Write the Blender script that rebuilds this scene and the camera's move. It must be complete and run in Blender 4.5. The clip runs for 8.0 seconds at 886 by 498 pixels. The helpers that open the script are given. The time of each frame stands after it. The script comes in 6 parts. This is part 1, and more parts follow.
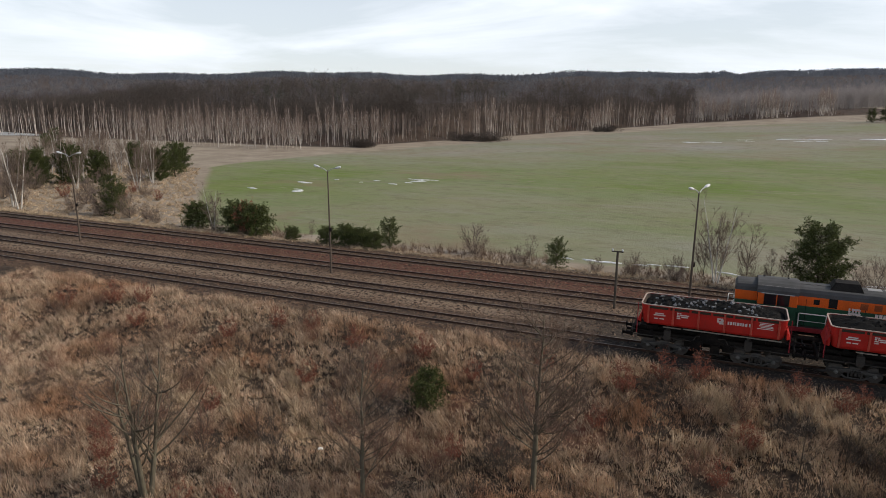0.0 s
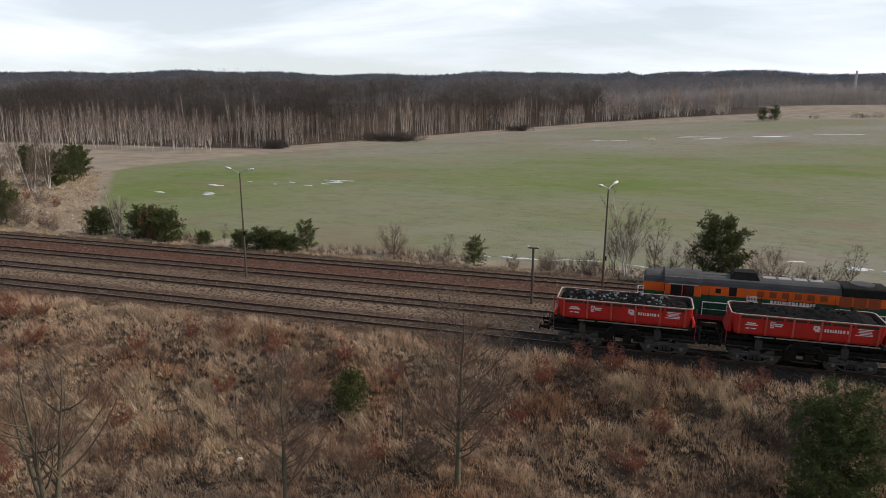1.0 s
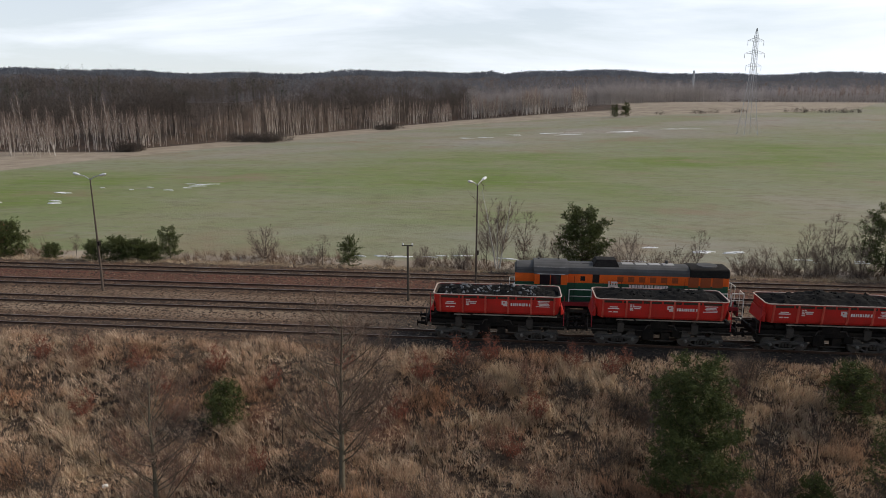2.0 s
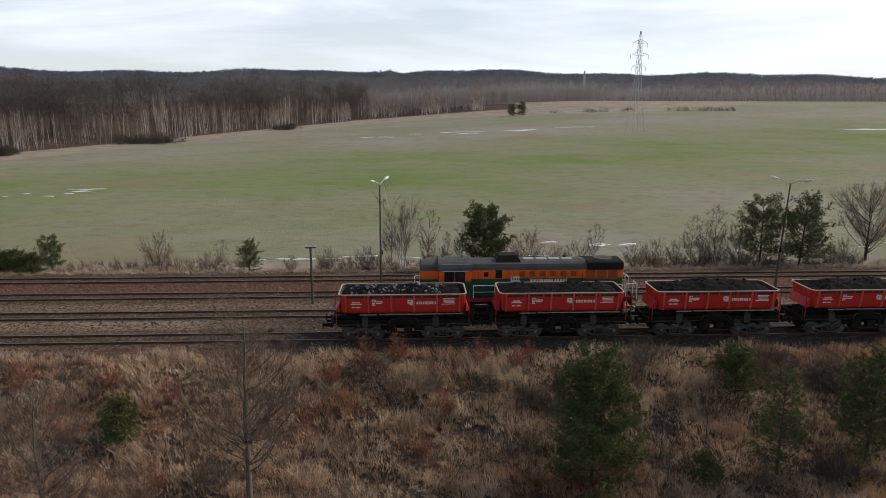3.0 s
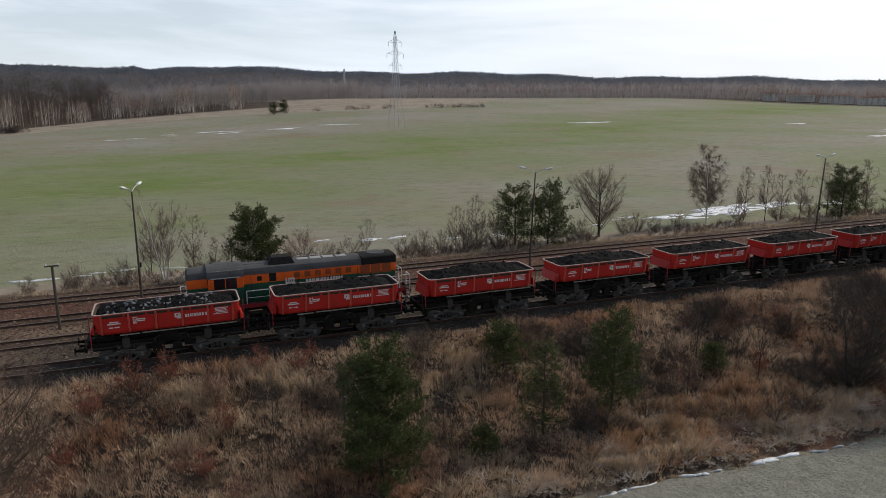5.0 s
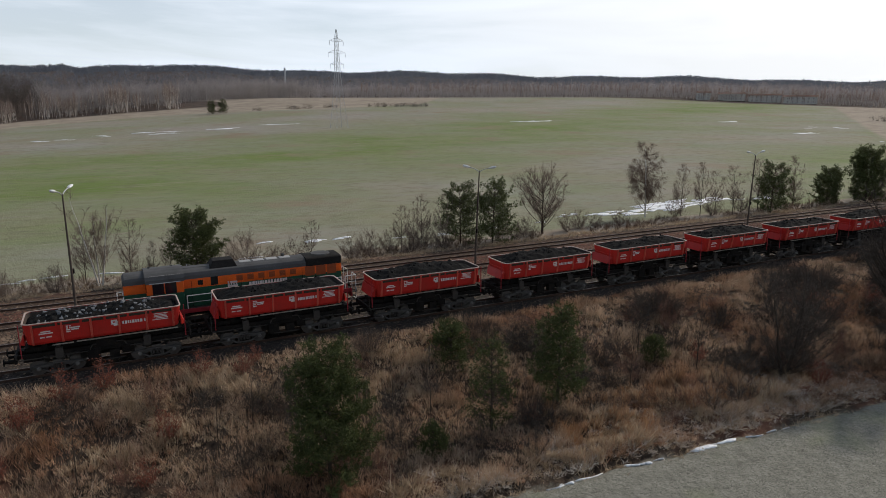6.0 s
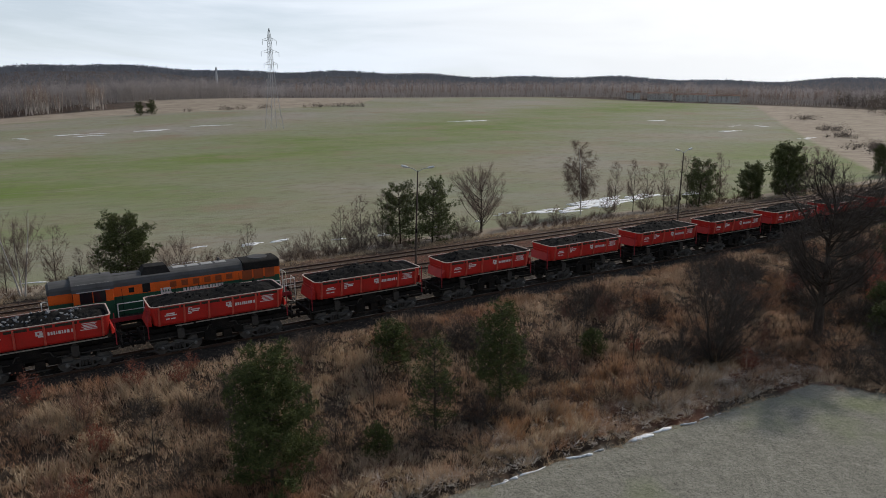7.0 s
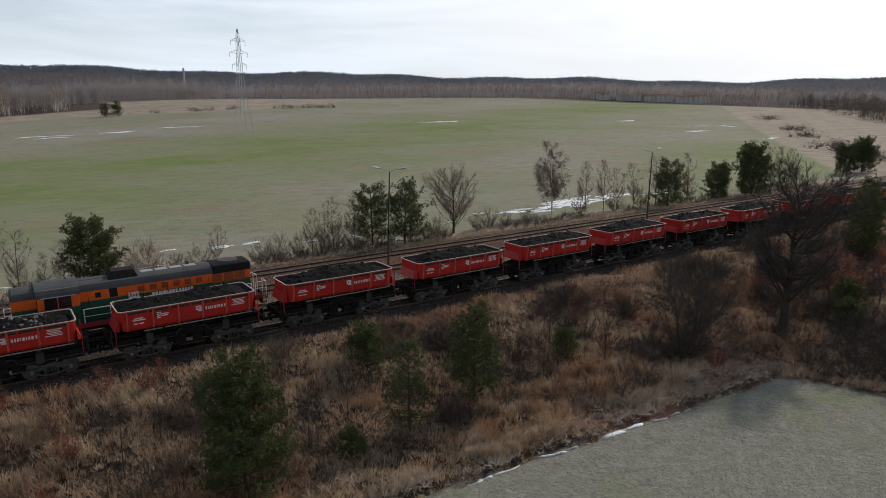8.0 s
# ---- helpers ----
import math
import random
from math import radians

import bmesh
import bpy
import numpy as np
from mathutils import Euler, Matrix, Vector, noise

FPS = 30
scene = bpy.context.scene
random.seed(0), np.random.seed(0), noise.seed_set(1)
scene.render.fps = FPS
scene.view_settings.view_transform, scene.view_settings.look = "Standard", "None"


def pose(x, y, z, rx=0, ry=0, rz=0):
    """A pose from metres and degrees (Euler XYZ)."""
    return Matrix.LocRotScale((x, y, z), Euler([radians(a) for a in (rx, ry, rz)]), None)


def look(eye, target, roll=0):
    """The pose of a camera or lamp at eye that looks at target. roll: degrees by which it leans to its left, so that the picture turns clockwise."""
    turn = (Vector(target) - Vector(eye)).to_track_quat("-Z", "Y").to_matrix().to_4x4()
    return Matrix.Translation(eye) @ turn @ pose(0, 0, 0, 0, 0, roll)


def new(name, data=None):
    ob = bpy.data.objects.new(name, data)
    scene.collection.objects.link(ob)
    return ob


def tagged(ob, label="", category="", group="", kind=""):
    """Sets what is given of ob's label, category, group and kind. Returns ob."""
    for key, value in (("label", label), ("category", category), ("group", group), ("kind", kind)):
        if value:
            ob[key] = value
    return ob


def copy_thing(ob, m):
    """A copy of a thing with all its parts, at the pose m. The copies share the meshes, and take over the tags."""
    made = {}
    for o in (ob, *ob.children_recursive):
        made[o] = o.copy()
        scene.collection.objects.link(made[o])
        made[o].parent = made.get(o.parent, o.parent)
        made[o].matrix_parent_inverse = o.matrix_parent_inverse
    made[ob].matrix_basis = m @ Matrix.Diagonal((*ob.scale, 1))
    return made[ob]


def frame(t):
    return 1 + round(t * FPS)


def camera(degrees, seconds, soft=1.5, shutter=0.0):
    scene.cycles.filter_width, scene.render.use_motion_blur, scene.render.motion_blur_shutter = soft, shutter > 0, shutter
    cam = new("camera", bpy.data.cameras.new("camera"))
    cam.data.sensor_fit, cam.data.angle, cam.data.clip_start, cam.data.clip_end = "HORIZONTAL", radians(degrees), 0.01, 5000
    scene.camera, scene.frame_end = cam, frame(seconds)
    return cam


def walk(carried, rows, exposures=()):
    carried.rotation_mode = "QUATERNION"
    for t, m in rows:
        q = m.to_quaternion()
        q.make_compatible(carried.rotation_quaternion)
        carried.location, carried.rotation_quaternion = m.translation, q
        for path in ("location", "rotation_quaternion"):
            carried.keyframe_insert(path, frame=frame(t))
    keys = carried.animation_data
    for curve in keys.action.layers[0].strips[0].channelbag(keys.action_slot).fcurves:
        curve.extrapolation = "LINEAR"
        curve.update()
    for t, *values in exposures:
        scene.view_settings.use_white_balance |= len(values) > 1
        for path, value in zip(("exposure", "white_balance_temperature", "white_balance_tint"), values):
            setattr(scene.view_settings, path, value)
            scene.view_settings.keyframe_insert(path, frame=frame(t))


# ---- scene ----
# A drone hovers 15.9 m over the rails and turns to the right. The tracks run along x, the far side is +y.
cam = camera(66.2, 8.0, soft=0.8)
EYE = (0.0, 0.0, 15.9)
ROWS = ((0.0, 23.42, -12.37, 0.53), (0.5, 20.49, -12.33, 0.56), (1.0, 16.41, -12.31, 0.49), (1.5, 10.46, -12.28, 0.32),
        (3.0, -2.63, -12.37, 0.14), (3.5, -8.05, -12.44, 0.07), (4.0, -13.47, -12.49, -0.04), (4.5, -18.51, -12.51, -0.08),
        (6.0, -26.69, -12.61, -0.10), (6.5, -29.40, -12.62, -0.18), (7.0, -31.86, -12.62, -0.23), (7.5, -33.78, -12.60, -0.25),
        (8.0, -34.23, -12.56, -0.29))
walk(cam, [(t, pose(*EYE, 90 + p, 0, y) @ pose(0, 0, 0, 0, 0, r)) for t, y, p, r in ROWS],
     exposures=((0.0, 0.05, 6750, 11), (3.0, 0.0, 6650, 11), (4.5, -0.1, 6550, 10), (8.0, -0.2, 6500, 10)))

# ---- world and sun ----
SUN_AZ, SUN_EL = radians(74), radians(35)      # from +y towards +x, above the horizon
world = bpy.data.worlds.new("sky")
scene.world = world
world.use_nodes = True
wn, wl = world.node_tree.nodes, world.node_tree.links
wn.clear()
w_out, w_bg = wn.new("ShaderNodeOutputWorld"), wn.new("ShaderNodeBackground")
w_sky, w_tc = wn.new("ShaderNodeTexSky"), wn.new("ShaderNodeTexCoord")
w_sky.sky_type, w_sky.sun_disc = "NISHITA", False
w_sky.sun_elevation, w_sky.sun_rotation = SUN_EL, SUN_AZ
w_sky.dust_density, w_sky.air_density, w_sky.ozone_density = 0.4, 1.0, 2.0
w_map, w_noise, w_ramp, w_mix = wn.new("ShaderNodeMapping"), wn.new("ShaderNodeTexNoise"), wn.new("ShaderNodeValToRGB"), wn.new("ShaderNodeMixRGB")
w_map.inputs["Scale"].default_value = (1.0, 1.6, 7.0)
w_map.inputs["Rotation"].default_value = (0.10, 0.16, 0.6)
w_noise.inputs["Scale"].default_value, w_noise.inputs["Detail"].default_value = 1.7, 7.0
w_noise.inputs["Roughness"].default_value, w_noise.inputs["Distortion"].default_value = 0.55, 0.5
w_ramp.color_ramp.elements[0].position, w_ramp.color_ramp.elements[1].position = 0.40, 0.60
w_ramp.color_ramp.elements[0].color, w_ramp.color_ramp.elements[1].color = (0.66, 0.66, 0.66, 1), (1.0, 1.0, 1.0, 1)
wl.new(w_tc.outputs["Generated"], w_map.inputs["Vector"])
wl.new(w_map.outputs["Vector"], w_noise.inputs["Vector"])
wl.new(w_noise.outputs["Fac"], w_ramp.inputs["Fac"])
# the veil thins out towards the zenith
w_sep, w_up, w_mul = wn.new("ShaderNodeSeparateXYZ"), wn.new("ShaderNodeMapRange"), wn.new("ShaderNodeMath")
wl.new(w_tc.outputs["Generated"], w_sep.inputs[0])
wl.new(w_sep.outputs["Z"], w_up.inputs["Value"])
for key, value in (("From Min", 0.12), ("From Max", 0.6), ("To Min", 1.0), ("To Max", 0.18)):
    w_up.inputs[key].default_value = value
w_mul.operation = "MULTIPLY"
# the veil is thicker and brighter round the sun
w_dot, w_pow, w_add, w_glow = wn.new("ShaderNodeVectorMath"), wn.new("ShaderNodeMapRange"), wn.new("ShaderNodeMath"), wn.new("ShaderNodeMixRGB")
w_dot.operation = "DOT_PRODUCT"
w_dot.inputs[1].default_value = (math.sin(SUN_AZ) * math.cos(SUN_EL), math.cos(SUN_AZ) * math.cos(SUN_EL), math.sin(SUN_EL))
wl.new(w_tc.outputs["Generated"], w_dot.inputs[0])
wl.new(w_dot.outputs["Value"], w_pow.inputs["Value"])
w_pow.interpolation_type = "SMOOTHSTEP"
w_pow.inputs["From Min"].default_value, w_pow.inputs["From Max"].default_value = 0.5, 1.0
w_add.operation, w_add.use_clamp = "ADD", True
wl.new(w_ramp.outputs["Color"], w_add.inputs[0])
wl.new(w_pow.outputs["Result"], w_add.inputs[1])
w_glow.inputs[1].default_value, w_glow.inputs[2].default_value = (9.4, 10.3, 11.4, 1), (13.5, 13.4, 13.2, 1)
wl.new(w_pow.outputs["Result"], w_glow.inputs[0])
w_cloud = wn.new("ShaderNodeMixRGB")
w_cloud.blend_type, w_cloud.inputs[0].default_value = "MULTIPLY", 0.3
wl.new(w_glow.outputs["Color"], w_cloud.inputs[1])
wl.new(w_ramp.outputs["Color"], w_cloud.inputs[2])
wl.new(w_cloud.outputs["Color"], w_mix.inputs[2])
wl.new(w_add.outputs[0], w_mul.inputs[0])
wl.new(w_up.outputs["Result"], w_mul.inputs[1])
wl.new(w_mul.outputs[0], w_mix.inputs[0])
wl.new(w_sky.outputs["Color"], w_mix.inputs[1])
wl.new(w_mix.outputs["Color"], w_bg.inputs["Color"])
wl.new(w_bg.outputs["Background"], w_out.inputs["Surface"])
w_bg.inputs["Strength"].default_value = 0.10
sun_data = bpy.data.lights.new("sun", "SUN")
sun_data.energy, sun_data.angle, sun_data.color = 3.4, radians(3.0), (1.0, 0.91, 0.79)
sun = new("sun", sun_data)
sun_dir = Vector((math.sin(SUN_AZ) * math.cos(SUN_EL), math.cos(SUN_AZ) * math.cos(SUN_EL), math.sin(SUN_EL)))
sun.matrix_world = look(sun_dir * 300, (0, 0, 0))

# ---- materials ----
def nodes_of(name):
    m = bpy.data.materials.new(name)
    m.use_nodes = True
    return m, m.node_tree.nodes, m.node_tree.links, m.node_tree.nodes["Principled BSDF"]


def mixed(nt, a, b, fac, kind="MIX"):
    """A colour mix; a, b, fac: sockets or values."""
    n = nt.nodes.new("ShaderNodeMixRGB")
    n.blend_type = kind
    for i, v in ((0, fac), (1, a), (2, b)):
        if isinstance(v, bpy.types.NodeSocket):
            nt.links.new(v, n.inputs[i])
        else:
            n.inputs[i].default_value = v if i == 0 else (*v, 1)
    return n.outputs[0]


def noisy(nt, scale, detail=4.0, stretch=(1, 1, 1), lo=0.35, hi=0.65, source="Object", turn=0.0, rough=0.55):
    """A noise between 0 and 1, sharpened between lo and hi."""
    tc, mp, nz, mr = (nt.nodes.new("ShaderNode" + k) for k in ("TexCoord", "Mapping", "TexNoise", "MapRange"))
    mp.inputs["Scale"].default_value = stretch
    mp.inputs["Rotation"].default_value = (0, 0, turn)
    nz.inputs["Scale"].default_value, nz.inputs["Detail"].default_value = scale, detail
    nz.inputs["Roughness"].default_value = rough
    nt.links.new(tc.outputs[source], mp.inputs["Vector"])
    nt.links.new(mp.outputs["Vector"], nz.inputs["Vector"])
    nt.links.new(nz.outputs["Fac"], mr.inputs["Value"])
    mr.inputs["From Min"].default_value, mr.inputs["From Max"].default_value = lo, hi
    return mr.outputs["Result"]


def bumped(nt, bsdf, height, strength, distance):
    b = nt.nodes.new("ShaderNodeBump")
    b.inputs["Strength"].default_value, b.inputs["Distance"].default_value = strength, distance
    nt.links.new(height, b.inputs["Height"])
    nt.links.new(b.outputs["Normal"], bsdf.inputs["Normal"])


def surface(name, col, stain, scale=1.5, fine=25.0, rough=0.6, metal=0.0, bump=0.15, amount=0.6, vary=0.0, stretch=(1, 1, 1), streak=0.0):
    """Paint, steel, wood and the like: stains at one scale, grain at another."""
    m, nodes, links, bsdf = nodes_of(name)
    nt = m.node_tree
    big = noisy(nt, scale, 5, stretch, 0.42, 0.72)
    small = noisy(nt, fine, 3, stretch, 0.3, 0.7)
    dim = nt.nodes.new("ShaderNodeMath")
    dim.operation, dim.inputs[1].default_value = "MULTIPLY", amount
    links.new(big, dim.inputs[0])
    c = mixed(nt, col, stain, dim.outputs[0])
    c = mixed(nt, c, tuple(v * 0.72 for v in col), small)
    if streak:
        runs = noisy(nt, 3.0, 4, (6, 6, 0.5), 0.5, 0.75)
        sc = nt.nodes.new("ShaderNodeMath")
        sc.operation, sc.inputs[1].default_value = "MULTIPLY", streak
        links.new(runs, sc.inputs[0])
        c = mixed(nt, c, stain, sc.outputs[0])
    if vary:
        info, mr = nt.nodes.new("ShaderNodeObjectInfo"), nt.nodes.new("ShaderNodeMapRange")
        mr.inputs["To Min"].default_value, mr.inputs["To Max"].default_value = 1 - vary, 1 + vary
        links.new(info.outputs["Random"], mr.inputs["Value"])
        comb = nt.nodes.new("ShaderNodeCombineColor")
        for k in range(3):
            links.new(mr.outputs["Result"], comb.inputs[k])
        c = mixed(nt, c, comb.outputs[0], 1.0, "MULTIPLY")
    links.new(c, bsdf.inputs["Base Color"])
    bsdf.inputs["Roughness"].default_value, bsdf.inputs["Metallic"].default_value = rough, metal
    bsdf.inputs["Specular IOR Level"].default_value = 0.06 if rough >= 0.7 else 0.25
    bumped(nt, bsdf, small, bump, 0.02)
    return m


def strands(name, cols, rough=0.8, tone=False, patch_cols=None, through_light=0.0):
    """Blades, twigs and needles: each strand takes its own tone; patches of another tone lie over the ground's plan."""
    m, nodes, links, bsdf = nodes_of(name)
    nt = m.node_tree
    geo, ramp = nt.nodes.new("ShaderNodeNewGeometry"), nt.nodes.new("ShaderNodeValToRGB")
    els = ramp.color_ramp.elements
    els[0].color, els[0].position = (*cols[0], 1), 0.0
    els[1].color, els[1].position = (*cols[-1], 1), 1.0
    for i, c in enumerate(cols[1:-1]):
        els.new((i + 1) / (len(cols) - 1)).color = (*c, 1)
    if tone:
        at, mx = nt.nodes.new("ShaderNodeAttribute"), nt.nodes.new("ShaderNodeMix")
        at.attribute_name, mx.inputs[0].default_value = "tone", 0.25
        links.new(at.outputs["Fac"], mx.inputs[2])
        links.new(geo.outputs["Random Per Island"], mx.inputs[3])
        links.new(mx.outputs[0], ramp.inputs["Fac"])
    else:
        links.new(geo.outputs["Random Per Island"], ramp.inputs["Fac"])
    c = ramp.outputs["Color"]
    if patch_cols:
        for (pc, sc, lo, hi) in patch_cols:
            tint = noisy(nt, sc, 4, (1, 1.4, 1), lo, hi)
            c = mixed(nt, c, pc, tint, "MULTIPLY" if max(pc) > 0.5 else "MIX")
    links.new(c, bsdf.inputs["Base Color"])
    bsdf.inputs["Roughness"].default_value = rough
    bsdf.inputs["Specular IOR Level"].default_value = 0.2
    if through_light:
        tr, mx = nodes.new("ShaderNodeBsdfTranslucent"), nodes.new("ShaderNodeMixShader")
        links.new(c, tr.inputs["Color"])
        mx.inputs["Fac"].default_value = through_light
        links.new(bsdf.outputs["BSDF"], mx.inputs[1])
        links.new(tr.outputs["BSDF"], mx.inputs[2])
        links.new(mx.outputs["Shader"], nodes["Material Output"].inputs["Surface"])
    return m


# lighter than the tub paint: highlights along the ribs are put into this red
RIB_RED = surface("highlit_rib_red", (0.55, 0.09, 0.06), (0.26, 0.05, 0.035), 2.0, 22, 0.5, 0, 0.1, 0.6, 0.1)
RED = surface("red_paint", (0.46, 0.021, 0.015), (0.2, 0.026, 0.018), 0.9, 22, 0.5, 0, 0.1, 0.6, 0.12, streak=0.5)
RIM = surface("worn_rim", (0.46, 0.36, 0.31), (0.34, 0.20, 0.15), 2.5, 20, 0.55, 0, 0.1, 0.6)
TUB_IN = surface("tub_inside", (0.06, 0.05, 0.045), (0.14, 0.09, 0.06), 1.5, 12, 0.75)
GRIME = surface("grimy_steel", (0.011, 0.010, 0.009), (0.035, 0.027, 0.021), 2.0, 18, 0.75, 0.0, 0.25, 0.8)
GRIME_PALE = surface("dusty_steel", (0.06, 0.053, 0.046), (0.02, 0.018, 0.016), 3.0, 20, 0.8, 0, 0.2, 0.7)
BOGIE = surface("bogie_casting", (0.085, 0.078, 0.07), (0.024, 0.021, 0.019), 3.0, 18, 0.8, 0, 0.3, 0.7)
AXLE_BOX = surface("axle_box", (0.16, 0.15, 0.135), (0.05, 0.045, 0.04), 4.0, 18, 0.75, 0, 0.2, 0.6)
STRIP = surface("dark_strip", (0.05, 0.04, 0.03), (0.09, 0.07, 0.05), 2.0, 15, 0.8)
WHEEL = surface("wheel_steel", (0.12, 0.11, 0.10), (0.05, 0.04, 0.035), 3, 20, 0.55, 0.6)
MARK = surface("white_lettering", (0.68, 0.62, 0.58), (0.5, 0.35, 0.3), 6, 40, 0.6, 0, 0.02, 0.5)
BEIGE = surface("pale_dust", (0.36, 0.33, 0.27), (0.2, 0.17, 0.13), 5, 30, 0.8)
COAL = surface("coal", (0.011, 0.011, 0.011), (0.025, 0.024, 0.023), 3.0, 14, 0.95, 0, 0.5, 0.7)
COAL.node_tree.nodes["Principled BSDF"].inputs["Specular IOR Level"].default_value = 0.06
SLAG = surface("pale_stone", (0.19, 0.195, 0.205), (0.05, 0.05, 0.053), 3, 12, 0.7, 0, 0.4, 0.7, 0.3)
GREEN = surface("green_paint", (0.018, 0.085, 0.045), (0.02, 0.045, 0.03), 1.2, 22, 0.45, 0, 0.06, 0.6, streak=0.3)
ORANGE = surface("orange_paint", (0.78, 0.13, 0.014), (0.40, 0.075, 0.016), 1.2, 22, 0.45, 0, 0.06, 0.6, streak=0.35)
YELLOW = surface("yellow_paint", (0.66, 0.48, 0.05), (0.4, 0.27, 0.05), 2, 25, 0.5)
ROOF_GREY = surface("roof_grey", (0.10, 0.10, 0.10), (0.035, 0.034, 0.033), 0.9, 16, 0.7, 0, 0.1, 0.8)
ROOF_PALE = surface("roof_plate", (0.34, 0.33, 0.31), (0.16, 0.15, 0.14), 1.4, 16, 0.5, 0.2)
SOOT = surface("soot_black", (0.018, 0.017, 0.016), (0.05, 0.045, 0.04), 2, 20, 0.8)
FRAME_RED = surface("frame_red", (0.33, 0.028, 0.035), (0.12, 0.03, 0.03), 1.5, 22, 0.55)
RAIL_WHITE = surface("handrail_white", (0.70, 0.69, 0.66), (0.4, 0.36, 0.3), 4, 30, 0.5)
CONCRETE = surface("concrete_post", (0.11, 0.088, 0.072), (0.06, 0.042, 0.034), 0.8, 12, 0.85)
GALV = surface("galvanised", (0.46, 0.47, 0.48), (0.33, 0.33, 0.33), 3, 20, 0.6, 0.1)
LAMP_GLASS = surface("lamp_bowl", (0.75, 0.76, 0.76), (0.55, 0.55, 0.53), 6, 20, 0.25)
RAIL_STEEL = surface("rusty_rail", (0.075, 0.045, 0.032), (0.14, 0.075, 0.045), 1.0, 20, 0.65, 0.3)
RAIL_TOP = surface("rail_head", (0.2, 0.15, 0.125), (0.36, 0.32, 0.29), 0.4, 10, 0.4, 0.7)
SLEEPER = surface("sleeper", (0.13, 0.105, 0.085), (0.06, 0.05, 0.042), 1.2, 9, 0.9, 0, 0.3, 0.8)
BARK = surface("bark", (0.115, 0.1, 0.074), (0.17, 0.16, 0.11), 1.2, 8, 0.9, 0, 0.5, 0.8, stretch=(1, 1, 0.3))
BARK_DARK = surface("dark_bark", (0.06, 0.047, 0.037), (0.10, 0.085, 0.065), 1.2, 8, 0.9, 0, 0.5, 0.8, stretch=(1, 1, 0.3))
BIRCH_BARK = surface("birch_bark", (0.60, 0.57, 0.52), (0.20, 0.17, 0.14), 1.6, 6, 0.75, 0, 0.2, 0.9, stretch=(0.5, 0.5, 2))
SNOW = surface("old_snow", (0.82, 0.84, 0.87), (0.62, 0.62, 0.60), 1.0, 8, 0.6, 0, 0.3, 0.5)
WALL_PALE = surface("pale_render", (0.62, 0.6, 0.55), (0.45, 0.42, 0.38), 0.3, 4, 0.85)
TILE_ROOF = surface("roof_tile", (0.22, 0.13, 0.10), (0.12, 0.08, 0.07), 0.5, 5, 0.85)
LITTER = surface("white_plastic", (0.8, 0.8, 0.78), (0.6, 0.6, 0.57), 3, 10, 0.4)
WOOD_POST = surface("weathered_wood", (0.10, 0.085, 0.07), (0.05, 0.042, 0.035), 2, 12, 0.9)
TWIG = strands("twigs", ((0.13, 0.096, 0.077), (0.22, 0.168, 0.136), (0.165, 0.125, 0.10)), through_light=0.25)
TWIG_BANK = strands("bank_twigs", ((0.09, 0.058, 0.043), (0.14, 0.094, 0.07), (0.20, 0.142, 0.105)))
TWIG_DARK = strands("dark_twigs", ((0.045, 0.036, 0.03), (0.08, 0.064, 0.052), (0.06, 0.048, 0.04)))
TWIG_RED = strands("red_twigs", ((0.15, 0.075, 0.052), (0.21, 0.11, 0.075), (0.12, 0.07, 0.055)))
NEEDLE = strands("pine_needles", ((0.03, 0.04, 0.014), (0.056, 0.069, 0.021), (0.098, 0.112, 0.035)), through_light=0.15)
LEAF_DRY = strands("dry_leaves", ((0.19, 0.06, 0.04), (0.27, 0.095, 0.06), (0.14, 0.055, 0.038)), through_light=0.3)


